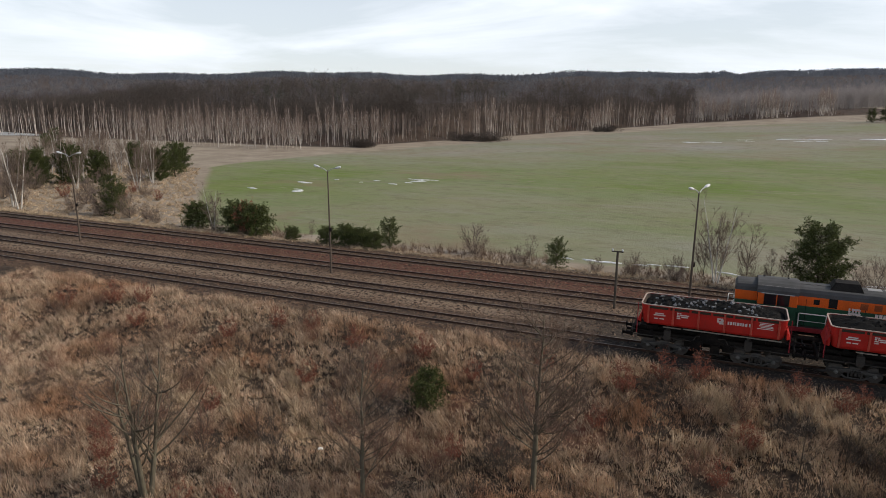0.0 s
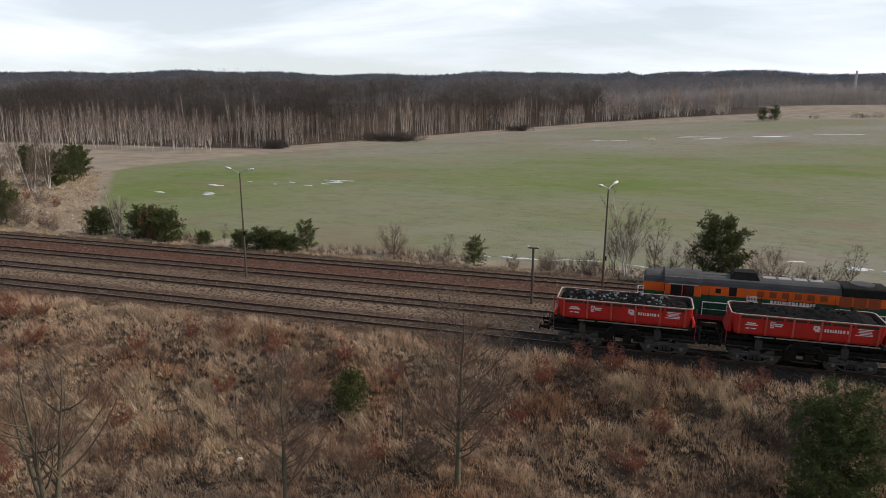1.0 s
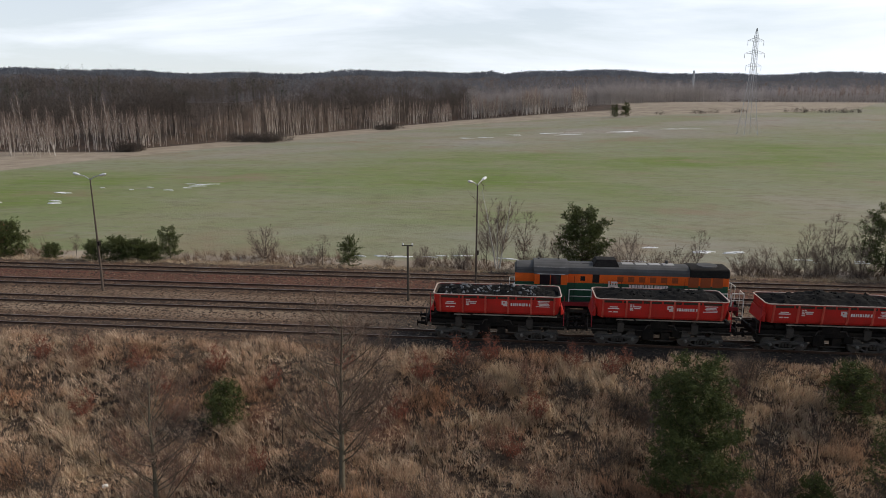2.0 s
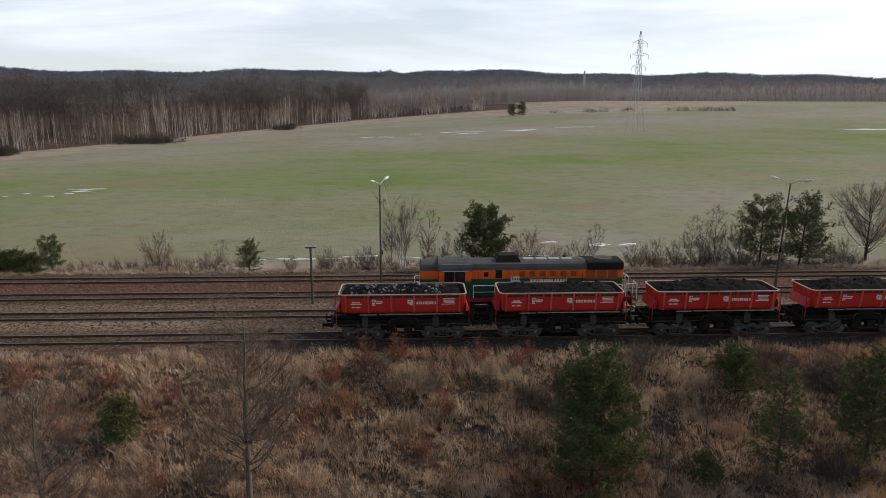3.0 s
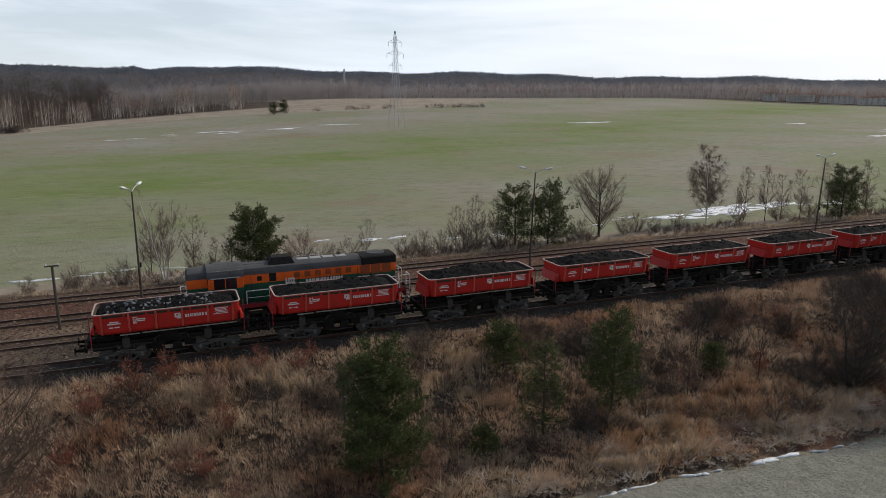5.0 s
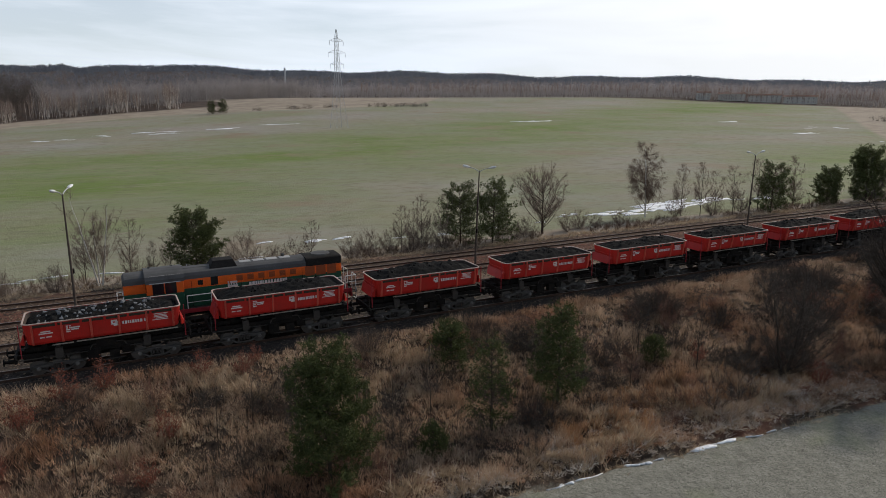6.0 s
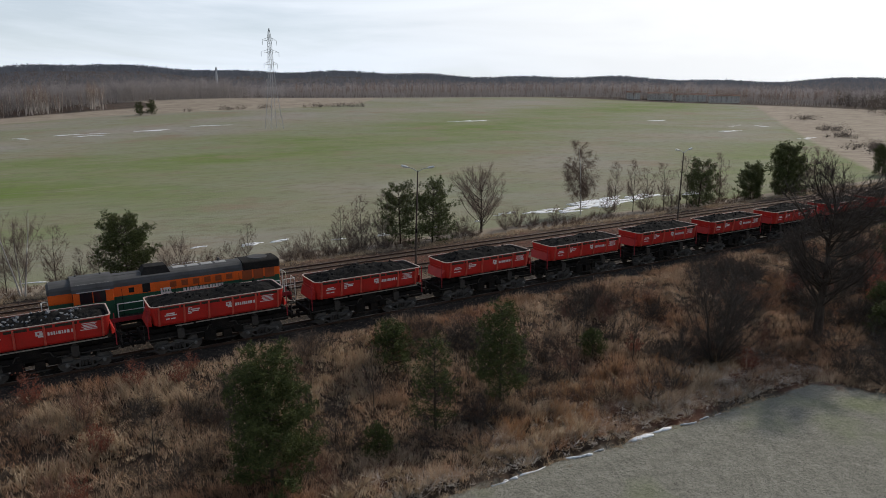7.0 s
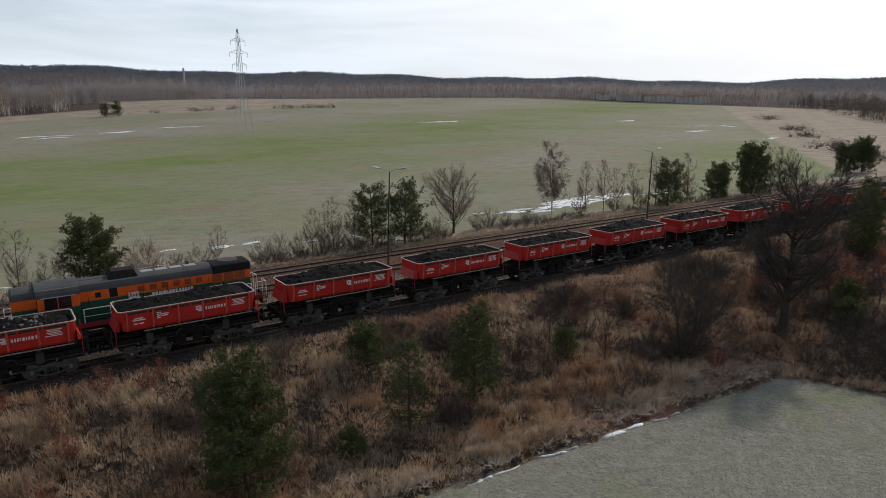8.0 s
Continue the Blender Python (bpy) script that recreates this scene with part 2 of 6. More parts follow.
# ---- building helpers ----
class Geo:
    """Gathers vertices and faces of one mesh."""

    def __init__(self):
        self.v, self.f = [], []

    def add(self, verts, faces):
        n = len(self.v)
        self.v.extend(tuple(p) for p in verts)
        self.f.extend(tuple(i + n for i in face) for face in faces)
        return self

    def box(self, c, s, m=None):
        pts = [Vector((c[0] + s[0] * a / 2, c[1] + s[1] * b / 2, c[2] + s[2] * d / 2)) for a in (-1, 1) for b in (-1, 1) for d in (-1, 1)]
        if m:
            pts = [m @ p for p in pts]
        return self.add(pts, ((0, 1, 3, 2), (4, 6, 7, 5), (0, 4, 5, 1), (2, 3, 7, 6), (0, 2, 6, 4), (1, 5, 7, 3)))

    def tube(self, a, b, r0, r1=None, n=8, caps=True):
        a, b = Vector(a), Vector(b)
        r1 = r0 if r1 is None else r1
        q = (b - a).to_track_quat("Z", "Y")
        ring = [q @ Vector((math.cos(2 * math.pi * k / n), math.sin(2 * math.pi * k / n), 0)) for k in range(n)]
        faces = [(k, (k + 1) % n, n + (k + 1) % n, n + k) for k in range(n)]
        if caps:
            faces += [tuple(range(n - 1, -1, -1)), tuple(range(n, 2 * n))]
        return self.add([a + p * r0 for p in ring] + [b + p * r1 for p in ring], faces)

    def path(self, pts, r, n=6):
        for a, b in zip(pts, pts[1:]):
            self.tube(a, b, r, r, n)
        return self

    def loft(self, rings, cap_a=True, cap_b=True):
        n = len(rings[0])
        faces = [(i * n + k, i * n + (k + 1) % n, (i + 1) * n + (k + 1) % n, (i + 1) * n + k) for i in range(len(rings) - 1) for k in range(n)]
        if cap_a:
            faces.append(tuple(range(n - 1, -1, -1)))
        if cap_b:
            faces.append(tuple((len(rings) - 1) * n + k for k in range(n)))
        return self.add([p for ring in rings for p in ring], faces)

    def prism(self, profile, x0, x1):
        """A closed (y, z) outline drawn out along x."""
        return self.loft([[(x0, y, z) for y, z in profile], [(x1, y, z) for y, z in profile]])

    def mesh(self, name, material, smooth=False):
        me = bpy.data.meshes.new(name)
        me.from_pydata(self.v, [], self.f)
        return finish(me, material, smooth)


def finish(me, material, smooth=False):
    bm = bmesh.new()
    bm.from_mesh(me)
    bmesh.ops.recalc_face_normals(bm, faces=bm.faces)
    bm.to_mesh(me)
    bm.free()
    me.materials.append(material)
    if smooth:
        me.shade_smooth()
    return me


def part(name, geo, material, parent, label="", bevel=0.0, smooth=False):
    """Links one mesh as a part of a thing, or of a part."""
    ob = new(name, geo.mesh(name, material, smooth))
    ob.parent = parent
    if bevel:
        bv = ob.modifiers.new("edges", "BEVEL")
        bv.width, bv.segments, bv.limit_method = bevel, 2, "ANGLE"
    return tagged(ob, label)


def thing(name, label, category, place=(0, 0, 0), turn=0.0, group="", kind=""):
    """An empty at the base of a thing, to which its parts are tied."""
    ob = new(name)
    ob.empty_display_size = 0.3
    ob.matrix_world = pose(*place, 0, 0, turn)
    return tagged(ob, label, category, group, kind)


def solid(name, geo, material, label, category, place=(0, 0, 0), turn=0.0, group="", kind="", smooth=False):
    """A thing that is one mesh."""
    ob = new(name, geo.mesh(name, material, smooth))
    ob.matrix_world = pose(*place, 0, 0, turn)
    return tagged(ob, label, category, group, kind)


def quick_mesh(name, verts, faces, material):
    """A large mesh from arrays, with three corners to each face."""
    verts, faces = np.asarray(verts, np.float32), np.asarray(faces, np.int32)
    me = bpy.data.meshes.new(name)
    me.vertices.add(len(verts))
    me.vertices.foreach_set("co", verts.ravel())
    me.loops.add(faces.size)
    me.loops.foreach_set("vertex_index", faces.ravel())
    me.polygons.add(len(faces))
    me.polygons.foreach_set("loop_start", np.arange(0, faces.size, faces.shape[1], dtype=np.int32))
    me.update(calc_edges=True)
    me.validate()
    me.materials.append(material)
    return me


def slivers(base, tip, width, rng):
    """Thin triangles, one from each base to its tip."""
    d = tip - base
    side = np.cross(d, rng.normal(size=d.shape))
    side /= np.linalg.norm(side, axis=1, keepdims=True) + 1e-9
    side = side * np.asarray(width).reshape(-1, 1) / 2
    v = np.stack([base - side, base + side, tip], 1).reshape(-1, 3)
    return v, np.arange(len(v)).reshape(-1, 3)


def tubes(segs, n=3):
    """Tapered tubes from rows of start, end and two radii."""
    s = np.asarray(segs, float)
    a, b, r0, r1 = s[:, :3], s[:, 3:6], s[:, 6], s[:, 7]
    d = b - a
    d /= np.linalg.norm(d, axis=1, keepdims=True) + 1e-9
    ref = np.where(np.abs(d[:, 2:3]) > 0.9, [[1.0, 0, 0]], [[0, 0, 1.0]])
    u = np.cross(d, ref)
    u /= np.linalg.norm(u, axis=1, keepdims=True)
    w = np.cross(d, u)
    rings = []
    for c, r in ((a, r0), (b, r1)):
        for k in range(n):
            t = 2 * math.pi * k / n
            rings.append(c + (u * math.cos(t) + w * math.sin(t)) * r[:, None])
    v = np.stack(rings, 1).reshape(-1, 3)
    f = []
    for k in range(n):
        j = (k + 1) % n
        f += [(k, j, n + j), (k, n + j, n + k)]
    f = (np.arange(len(s))[:, None, None] * 2 * n + np.array(f)[None]).reshape(-1, 3)
    return v, f


def joined(*pairs):
    vs, fs, n = [], [], 0
    for v, f in pairs:
        vs.append(v)
        fs.append(f + n)
        n += len(v)
    return np.concatenate(vs), np.concatenate(fs)


# ---- the lie of the land ----
def ease(v):
    v = np.clip(v, 0, 1)
    return v * v * (3 - 2 * v)


def ditch_y(x):
    return 25.3 - 0.065 * (x - 17)


WOOD_EDGE = ((-420, 190), (-300, 198), (-215, 204), (-160, 205), (-131, 207), (-112, 267), (-83, 346), (-58, 392), (-35, 428), (25, 440), (56, 446))


def land(x, y):
    """Height of the ground, without the small bumps."""
    x, y = np.asarray(x, float), np.asarray(y, float)
    z = -0.35 - 2.6 * ease((42 - y) / 11) - 0.5 * ease((y - 63.5) / 4)
    z = z + 13 * ease((y - 90) / 430) * ease((x + 170) / 330) + 3.2 * ease((y - 405) / 90) * ease((x + 60) / 80)
    behind = y - np.interp(x, [p[0] for p in WOOD_EDGE], [p[1] for p in WOOD_EDGE])
    z = z + 13 * ease((behind - 15) / 130) * ease((-12 - x) / 40) * ease((x + 430) / 130)
    d, az = np.hypot(x, y), np.degrees(np.arctan2(x, np.maximum(y, 1)))
    z = z + ease((d - 800) / 850) * (y > 0) * (56 - 36 * ease((az - 12) / 48) + 3 * np.sin(az * 0.31) + 2 * np.sin(az * 0.83 + 1) + 9 * np.exp(-((az + 26) / 14) ** 2) - 8 * np.exp(-((az - 21) / 13) ** 2))
    return z


def bumpy(x, y):
    """Height of the ground with tussocks on the bank and a furrow at the grey field's edge."""
    x, y = np.asarray(x, float), np.asarray(y, float)
    bank = ease((41 - y) / 3) * ease((y - ditch_y(x)) / 1.5)
    z = land(x, y) + bank * (0.22 * np.sin(x * 0.71 + 1.3 * np.sin(y * 0.5)) * np.sin(y * 0.9 + np.sin(x * 0.37)) + 0.1 * np.sin(x * 2.3 + y) * np.sin(y * 2.1 - x * 0.6))
    z = z - 0.45 * np.exp(-((y - ditch_y(x) - 0.15 * np.sin(x * 0.9) - 0.1 * np.sin(x * 2.3)) / 0.36) ** 2) * ease((48 - x) / 3) * ease((x + 5) / 10)
    far = ease((y - 64) / 6) * ease((140 - y) / 60)
    return z + far * 0.08 * np.sin(x * 0.33) * np.sin(y * 0.41 + 1)


def near_line(x, y, a, b):
    """Signed distance from the line a-b, positive on its left."""
    dx, dy = b[0] - a[0], b[1] - a[1]
    return ((y - a[1]) * dx - (x - a[0]) * dy) / math.hypot(dx, dy)


def wood_edge(x, y):
    """How far a place lies beyond the edge of the near wood (about, in metres)."""
    xs, ys = np.array([p[0] for p in WOOD_EDGE]), np.array([p[1] for p in WOOD_EDGE])
    return y - np.interp(x, xs, ys)


def ground_sheet():
    xs = np.unique(np.concatenate([np.arange(-64, 84, 0.6), np.arange(-180, 180, 3.0), np.arange(-620, 760, 12.0), np.linspace(-2600, 2600, 60)]).round(2))
    ys = np.unique(np.concatenate([np.arange(14, 46, 0.5), np.arange(46, 74, 1.0), np.arange(74, 200, 2.5), np.arange(-60, 14, 6.0), np.arange(200, 600, 8.0), np.linspace(600, 3200, 60), np.linspace(-1500, -60, 14)]).round(2))
    gx, gy = np.meshgrid(xs, ys)
    v = np.stack([gx, gy, bumpy(gx, gy)], -1).reshape(-1, 3)
    i = (np.arange(len(ys) - 1)[:, None] * len(xs) + np.arange(len(xs) - 1)[None]).reshape(-1)
    f = np.stack([i, i + 1, i + 1 + len(xs), i + len(xs)], -1)
    x, y = v[:, 0], v[:, 1]
    zones = {}
    # sown field between the line, the wood and the far meadow
    left = np.interp(y, (60, 68, 80, 132, 147, 183, 236, 303, 370, 399, 407), (-62, -68, -76, -120, -121, -115, -99, -72, -30, 23, 64))
    right = near_line(x, y, (165, 80), (449, 295))
    zones["field"] = np.clip(np.minimum.reduce([(y - 70.5) / 2, (x - left) / 3, right / 4 + 0.0 * x, (np.interp(x, (-20, 23, 64, 123, 200, 330, 600), (392, 399, 404, 396, 430, 600, 760)) - y) / 6]), -1, 1) * 0.5 + 0.5
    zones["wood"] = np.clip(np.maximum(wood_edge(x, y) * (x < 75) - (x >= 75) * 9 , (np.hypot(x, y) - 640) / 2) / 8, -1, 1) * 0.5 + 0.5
    zones["grey"] = np.clip(np.minimum.reduce([(ditch_y(x) - 0.2 - y) / 0.9, (45.2 - 0.5 * (y - 20) - x) / 2, (x - 3 + 1.5 * (y - 22)) / 3]), -1, 1) * 0.5 + 0.5
    zones["grey"] = np.maximum(zones["grey"], np.clip(1.4 - np.hypot((x - 66) / 7, (y - 25.2) / 2.2), -1, 1) * 0.5 + 0.5)
    zones["margin"] = np.clip(np.minimum((y - 66) / 3, (y - 60) / 10), -1, 1) * 0.5 + 0.5
    zones["pond"] = np.clip(1.3 - np.minimum(np.hypot((x + 168) / 22, (y - 203) / 4), np.hypot((x + 330) / 60, (y - 205) / 14)), 0, 1)
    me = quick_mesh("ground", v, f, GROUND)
    for key, val in zones.items():
        at = me.attributes.new(key, "FLOAT", "POINT")
        at.data.foreach_set("value", np.ascontiguousarray(val, np.float32))
    me.shade_smooth()
    ob = new("ground", me)
    return tagged(ob, "winter ground with sown field, dry grass bank and bare field", "ground", kind="structure")


def ground_material():
    m, nodes, links, bsdf = nodes_of("ground")
    nt = m.node_tree

    def zone(key, soft=0.25, scale=0.35, wobble=0.5):
        at, add, mr = (nodes.new("ShaderNode" + k) for k in ("Attribute", "Math", "MapRange"))
        at.attribute_name = key
        n = noisy(nt, scale, 5, lo=0.0, hi=1.0)
        sub = nodes.new("ShaderNodeMath")
        sub.operation, sub.inputs[1].default_value = "MULTIPLY_ADD", wobble
        sub.inputs[2].default_value = -wobble / 2
        links.new(n, sub.inputs[0])
        links.new(at.outputs["Fac"], add.inputs[0])
        links.new(sub.outputs[0], add.inputs[1])
        links.new(add.outputs[0], mr.inputs["Value"])
        mr.inputs["From Min"].default_value, mr.inputs["From Max"].default_value = 0.5 - soft / 2, 0.5 + soft / 2
        return mr.outputs["Result"]

    # dry grass and litter
    base = mixed(nt, (0.085, 0.059, 0.041), (0.03, 0.022, 0.016), noisy(nt, 1.4, 8, rough=0.75))
    base = mixed(nt, base, (0.13, 0.095, 0.065), noisy(nt, 0.2, 7, lo=0.52, hi=0.72, rough=0.7))
    base = mixed(nt, base, (0.028, 0.02, 0.015), noisy(nt, 3.5, 6, lo=0.5, hi=0.62))
    base = mixed(nt, base, (0.15, 0.068, 0.044), noisy(nt, 0.11, 5, lo=0.56, hi=0.7))
    # sown field: green and bare soil in long bands, with drill rows
    green = mixed(nt, (0.10, 0.158, 0.02), (0.138, 0.175, 0.048), noisy(nt, 0.06, 7, rough=0.65))
    soil = mixed(nt, (0.245, 0.232, 0.208), (0.25, 0.21, 0.172), noisy(nt, 0.035, 7, rough=0.65))
    # long bands across the slope, bent by a slow noise
    sep, tc, add, wob, ramp = (nodes.new("ShaderNode" + k) for k in ("SeparateXYZ", "TexCoord", "Math", "Math", "ValToRGB"))
    links.new(tc.outputs["Object"], sep.inputs[0])
    wob.operation, wob.inputs[1].default_value, wob.inputs[2].default_value = "MULTIPLY_ADD", 80.0, -40.0
    links.new(noisy(nt, 0.011, 4, (0.7, 1.2, 1), 0.0, 1.0), wob.inputs[0])
    slant, both = nodes.new("ShaderNodeMath"), nodes.new("ShaderNodeMath")
    slant.operation, slant.inputs[1].default_value, slant.inputs[2].default_value = "MULTIPLY_ADD", -0.5, 50.0
    links.new(sep.outputs["X"], slant.inputs[0])
    links.new(sep.outputs["Y"], both.inputs[0])
    links.new(slant.outputs[0], both.inputs[1])
    links.new(both.outputs[0], add.inputs[0])
    links.new(wob.outputs[0], add.inputs[1])
    scl = nodes.new("ShaderNodeMath")
    scl.operation, scl.inputs[1].default_value = "MULTIPLY", 1 / 500
    links.new(add.outputs[0], scl.inputs[0])
    links.new(scl.outputs[0], ramp.inputs["Fac"])
    stops = ((0.0, 0.25), (0.14, 0.3), (0.19, 0.75), (0.26, 0.8), (0.30, 0.55), (0.34, 0.4), (0.385, 0.1), (0.45, 0.0), (0.52, 0.5), (0.60, 0.95), (0.74, 0.85), (1.0, 0.8))
    els = ramp.color_ramp.elements
    els[0].position, els[0].color = stops[0][0], (stops[0][1],) * 3 + (1,)
    els[1].position, els[1].color = stops[-1][0], (stops[-1][1],) * 3 + (1,)
    for at, value in stops[1:-1]:
        els.new(at).color = (value, value, value, 1)
    blot = noisy(nt, 0.02, 9, (0.8, 1.15, 1), 0.40, 0.60, turn=0.18, rough=0.64)
    mb = nodes.new("ShaderNodeMix")
    mb.inputs[0].default_value = 0.36
    links.new(ramp.outputs["Color"], mb.inputs[2])
    links.new(blot, mb.inputs[3])
    bands = mb.outputs[0]
    field = mixed(nt, green, soil, bands)
    rows = noisy(nt, 0.5, 5, (0.03, 1.0, 1), 0.48, 0.75, turn=0.35, rough=0.65)
    rs = nodes.new("ShaderNodeMath")
    rs.operation, rs.inputs[1].default_value = "MULTIPLY", 0.34
    links.new(rows, rs.inputs[0])
    field = mixed(nt, field, (0.23, 0.195, 0.15), rs.outputs[0])
    field = mixed(nt, field, (0.10, 0.095, 0.055), noisy(nt, 0.3, 7, (0.6, 1, 1), 0.58, 0.86, turn=0.35, rough=0.7))
    field = mixed(nt, field, (0.215, 0.195, 0.16), noisy(nt, 0.09, 7, (0.4, 1.6, 1), 0.55, 0.8, turn=0.3, rough=0.75))
    clods = nodes.new("ShaderNodeMath")
    clods.operation, clods.inputs[1].default_value = "MULTIPLY", 0.38
    links.new(noisy(nt, 0.5, 7, (0.6, 1, 1), 0.50, 0.62, turn=0.35, rough=0.75), clods.inputs[0])
    field = mixed(nt, field, (0.105, 0.085, 0.052), clods.outputs[0])
    field = mixed(nt, field, (0.25, 0.22, 0.17), noisy(nt, 0.5, 7, (0.25, 1, 1), 0.60, 0.76, turn=0.35, rough=0.7))
    # brown patches of washed-out soil
    field = mixed(nt, field, (0.20, 0.145, 0.10), noisy(nt, 0.028, 8, (1, 1.3, 1), 0.55, 0.72, turn=0.6, rough=0.68))
    margin = mixed(nt, (0.31, 0.262, 0.205), (0.2, 0.163, 0.122), noisy(nt, 0.12, 7, rough=0.7))
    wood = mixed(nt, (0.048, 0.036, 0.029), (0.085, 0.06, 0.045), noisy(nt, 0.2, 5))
    grey = mixed(nt, (0.24, 0.235, 0.195), (0.17, 0.165, 0.135), noisy(nt, 1.3, 6))
    grey = mixed(nt, grey, (0.06, 0.058, 0.045), noisy(nt, 13.0, 5, lo=0.49, hi=0.58, rough=0.75))
    grey = mixed(nt, grey, (0.34, 0.33, 0.29), noisy(nt, 19.0, 4, lo=0.55, hi=0.64, rough=0.7))
    grey = mixed(nt, grey, (0.14, 0.165, 0.075), noisy(nt, 0.09, 4, lo=0.56, hi=0.75))
    c = mixed(nt, base, margin, zone("margin", 0.3, 0.05))
    c = mixed(nt, c, field, zone("field", 0.3, 0.08, 0.4))
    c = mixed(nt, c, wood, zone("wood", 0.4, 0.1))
    c = mixed(nt, c, grey, zone("grey", 0.3, 0.9, 1.0))
    pond = zone("pond", 0.2, 0.06, 0.5)
    c = mixed(nt, c, (0.34, 0.36, 0.36), pond)
    links.new(c, bsdf.inputs["Base Color"])
    bsdf.inputs["Roughness"].default_value = 0.95
    bsdf.inputs["Specular IOR Level"].default_value = 0.15
    bumped(nt, bsdf, noisy(nt, 3.0, 6, lo=0.2, hi=0.8), 0.6, 0.12)
    return m


GROUND = ground_material()
ground = ground_sheet()

# ---- railway: bed, four tracks ----
TRACK_Y = (60.55, 55.3, 50.1, 44.85)
X0, X1 = -230.0, 230.0


def bed_material():
    m, nodes, links, bsdf = nodes_of("trackbed")
    nt = m.node_tree
    c = mixed(nt, (0.135, 0.082, 0.054), (0.06, 0.038, 0.027), noisy(nt, 0.9, 8, rough=0.75))
    c = mixed(nt, c, (0.165, 0.11, 0.073), noisy(nt, 0.8, 8, (0.15, 1.0, 1), 0.5, 0.7, rough=0.7))
    sep, tc = nodes.new("ShaderNodeSeparateXYZ"), nodes.new("ShaderNodeTexCoord")
    links.new(tc.outputs["Object"], sep.inputs[0])

    def strip(mid, half, soft, lo=0.25, hi=0.6):
        d, ab, mr = nodes.new("ShaderNodeMath"), nodes.new("ShaderNodeMath"), nodes.new("ShaderNodeMapRange")
        d.operation, d.inputs[1].default_value = "SUBTRACT", mid
        ab.operation = "ABSOLUTE"
        links.new(sep.outputs["Y"], d.inputs[0])
        links.new(d.outputs[0], ab.inputs[0])
        links.new(ab.outputs[0], mr.inputs["Value"])
        mr.inputs["From Min"].default_value, mr.inputs["From Max"].default_value = half + soft, half
        mu = nodes.new("ShaderNodeMath")
        mu.operation = "MULTIPLY"
        links.new(mr.outputs["Result"], mu.inputs[0])
        links.new(noisy(nt, 0.4, 6, (0.25, 1, 1), lo, hi), mu.inputs[1])
        return mu.outputs[0]

    c = mixed(nt, c, (0.125, 0.052, 0.036), strip(57.6, 1.9, 0.9, 0.1, 0.45))      # rusty brake dust and ore
    c = mixed(nt, c, (0.235, 0.172, 0.122), strip(48.4, 0.9, 0.6, 0.2, 0.5))         # pale gravel shoulder
    c = mixed(nt, c, (0.20, 0.14, 0.097), strip(52.5, 0.7, 0.6, 0.2, 0.5))
    for yc in TRACK_Y:
        c = mixed(nt, c, (0.05, 0.036, 0.028), strip(yc, 1.0, 0.35, 0.15, 0.7))      # oil and soot between the rails
    near = nodes.new("ShaderNodeMapRange")
    links.new(sep.outputs["X"], near.inputs["Value"])
    near.inputs["From Min"].default_value, near.inputs["From Max"].default_value = -16.0, -5.0
    dust = nodes.new("ShaderNodeMath")
    dust.operation = "MULTIPLY"
    links.new(near.outputs["Result"], dust.inputs[0])
    links.new(strip(46.0, 3.5, 0.7, 0.02, 0.3), dust.inputs[1])
    c = mixed(nt, c, (0.045, 0.038, 0.032), dust.outputs[0])        # coal dust, with the shade under the wagons put into the colour
    c = mixed(nt, c, (0.03, 0.023, 0.018), noisy(nt, 4.0, 6, lo=0.48, hi=0.60))
    c = mixed(nt, c, (0.29, 0.21, 0.148), noisy(nt, 5.0, 5, lo=0.58, hi=0.7))
    links.new(c, bsdf.inputs["Base Color"])
    bsdf.inputs["Roughness"].default_value = 0.95
    bsdf.inputs["Specular IOR Level"].default_value = 0.15
    bumped(nt, bsdf, noisy(nt, 9.0, 4, lo=0.2, hi=0.8), 0.9, 0.08)
    return m


def trackbed():
    prof = [(41.7, -0.5), (42.6, -0.22)]
    for yc in reversed(TRACK_Y):
        prof += [(yc - 1.9, -0.24), (yc - 1.35, -0.155), (yc + 1.35, -0.155), (yc + 1.9, -0.24)]
    prof += [(63.0, -0.25), (64.0, -0.55), (64.0, -0.9), (41.7, -0.9)]
    g = Geo()
    g.prism(prof, X0, X1)
    return solid("trackbed", g, bed_material(), "brown ballast bed with rust, coal dust and shade painted under the wagons", "trackbed", kind="structure")


def track(yc, name_label):
    t = thing("railway_track", name_label, "railway track", (0, yc, 0), kind="structure")
    for side in (-1, 1):
        y = side * 0.753
        rail = part("rail", Geo().prism([(y - 0.07, -0.155), (y + 0.07, -0.155), (y + 0.07, -0.14), (y + 0.012, -0.12), (y + 0.012, -0.045), (y + 0.035, -0.035), (y + 0.035, -0.006),
                                         (y - 0.035, -0.006), (y - 0.035, -0.035), (y - 0.012, -0.045), (y - 0.012, -0.12), (y - 0.07, -0.14)], X0, X1), RAIL_STEEL, t, "rusty brown steel rail")
        part("running_surface", Geo().box((0, y, -0.002), (X1 - X0, 0.06, 0.008)), RAIL_TOP, rail)
    g, rng = Geo(), random.Random(int(yc * 10))
    x = -120.0
    while x < 150:
        g.box((x, rng.uniform(-0.04, 0.04), -0.206 + rng.uniform(-0.015, 0.006)), (0.25, 2.5, 0.09))
        x += 0.6
    tagged(part("sleepers", g, SLEEPER, t, "weathered sleepers half sunk in ballast"), kind="stuff")
    return t


bed = trackbed()
for yc, text in zip(TRACK_Y, ("rusty railway track beside the dry grass verge", "rusty railway track in reddish ballast", "railway track on pale gravel ballast", "railway track under the loaded wagons, dark with coal dust")):
    track(yc, text)


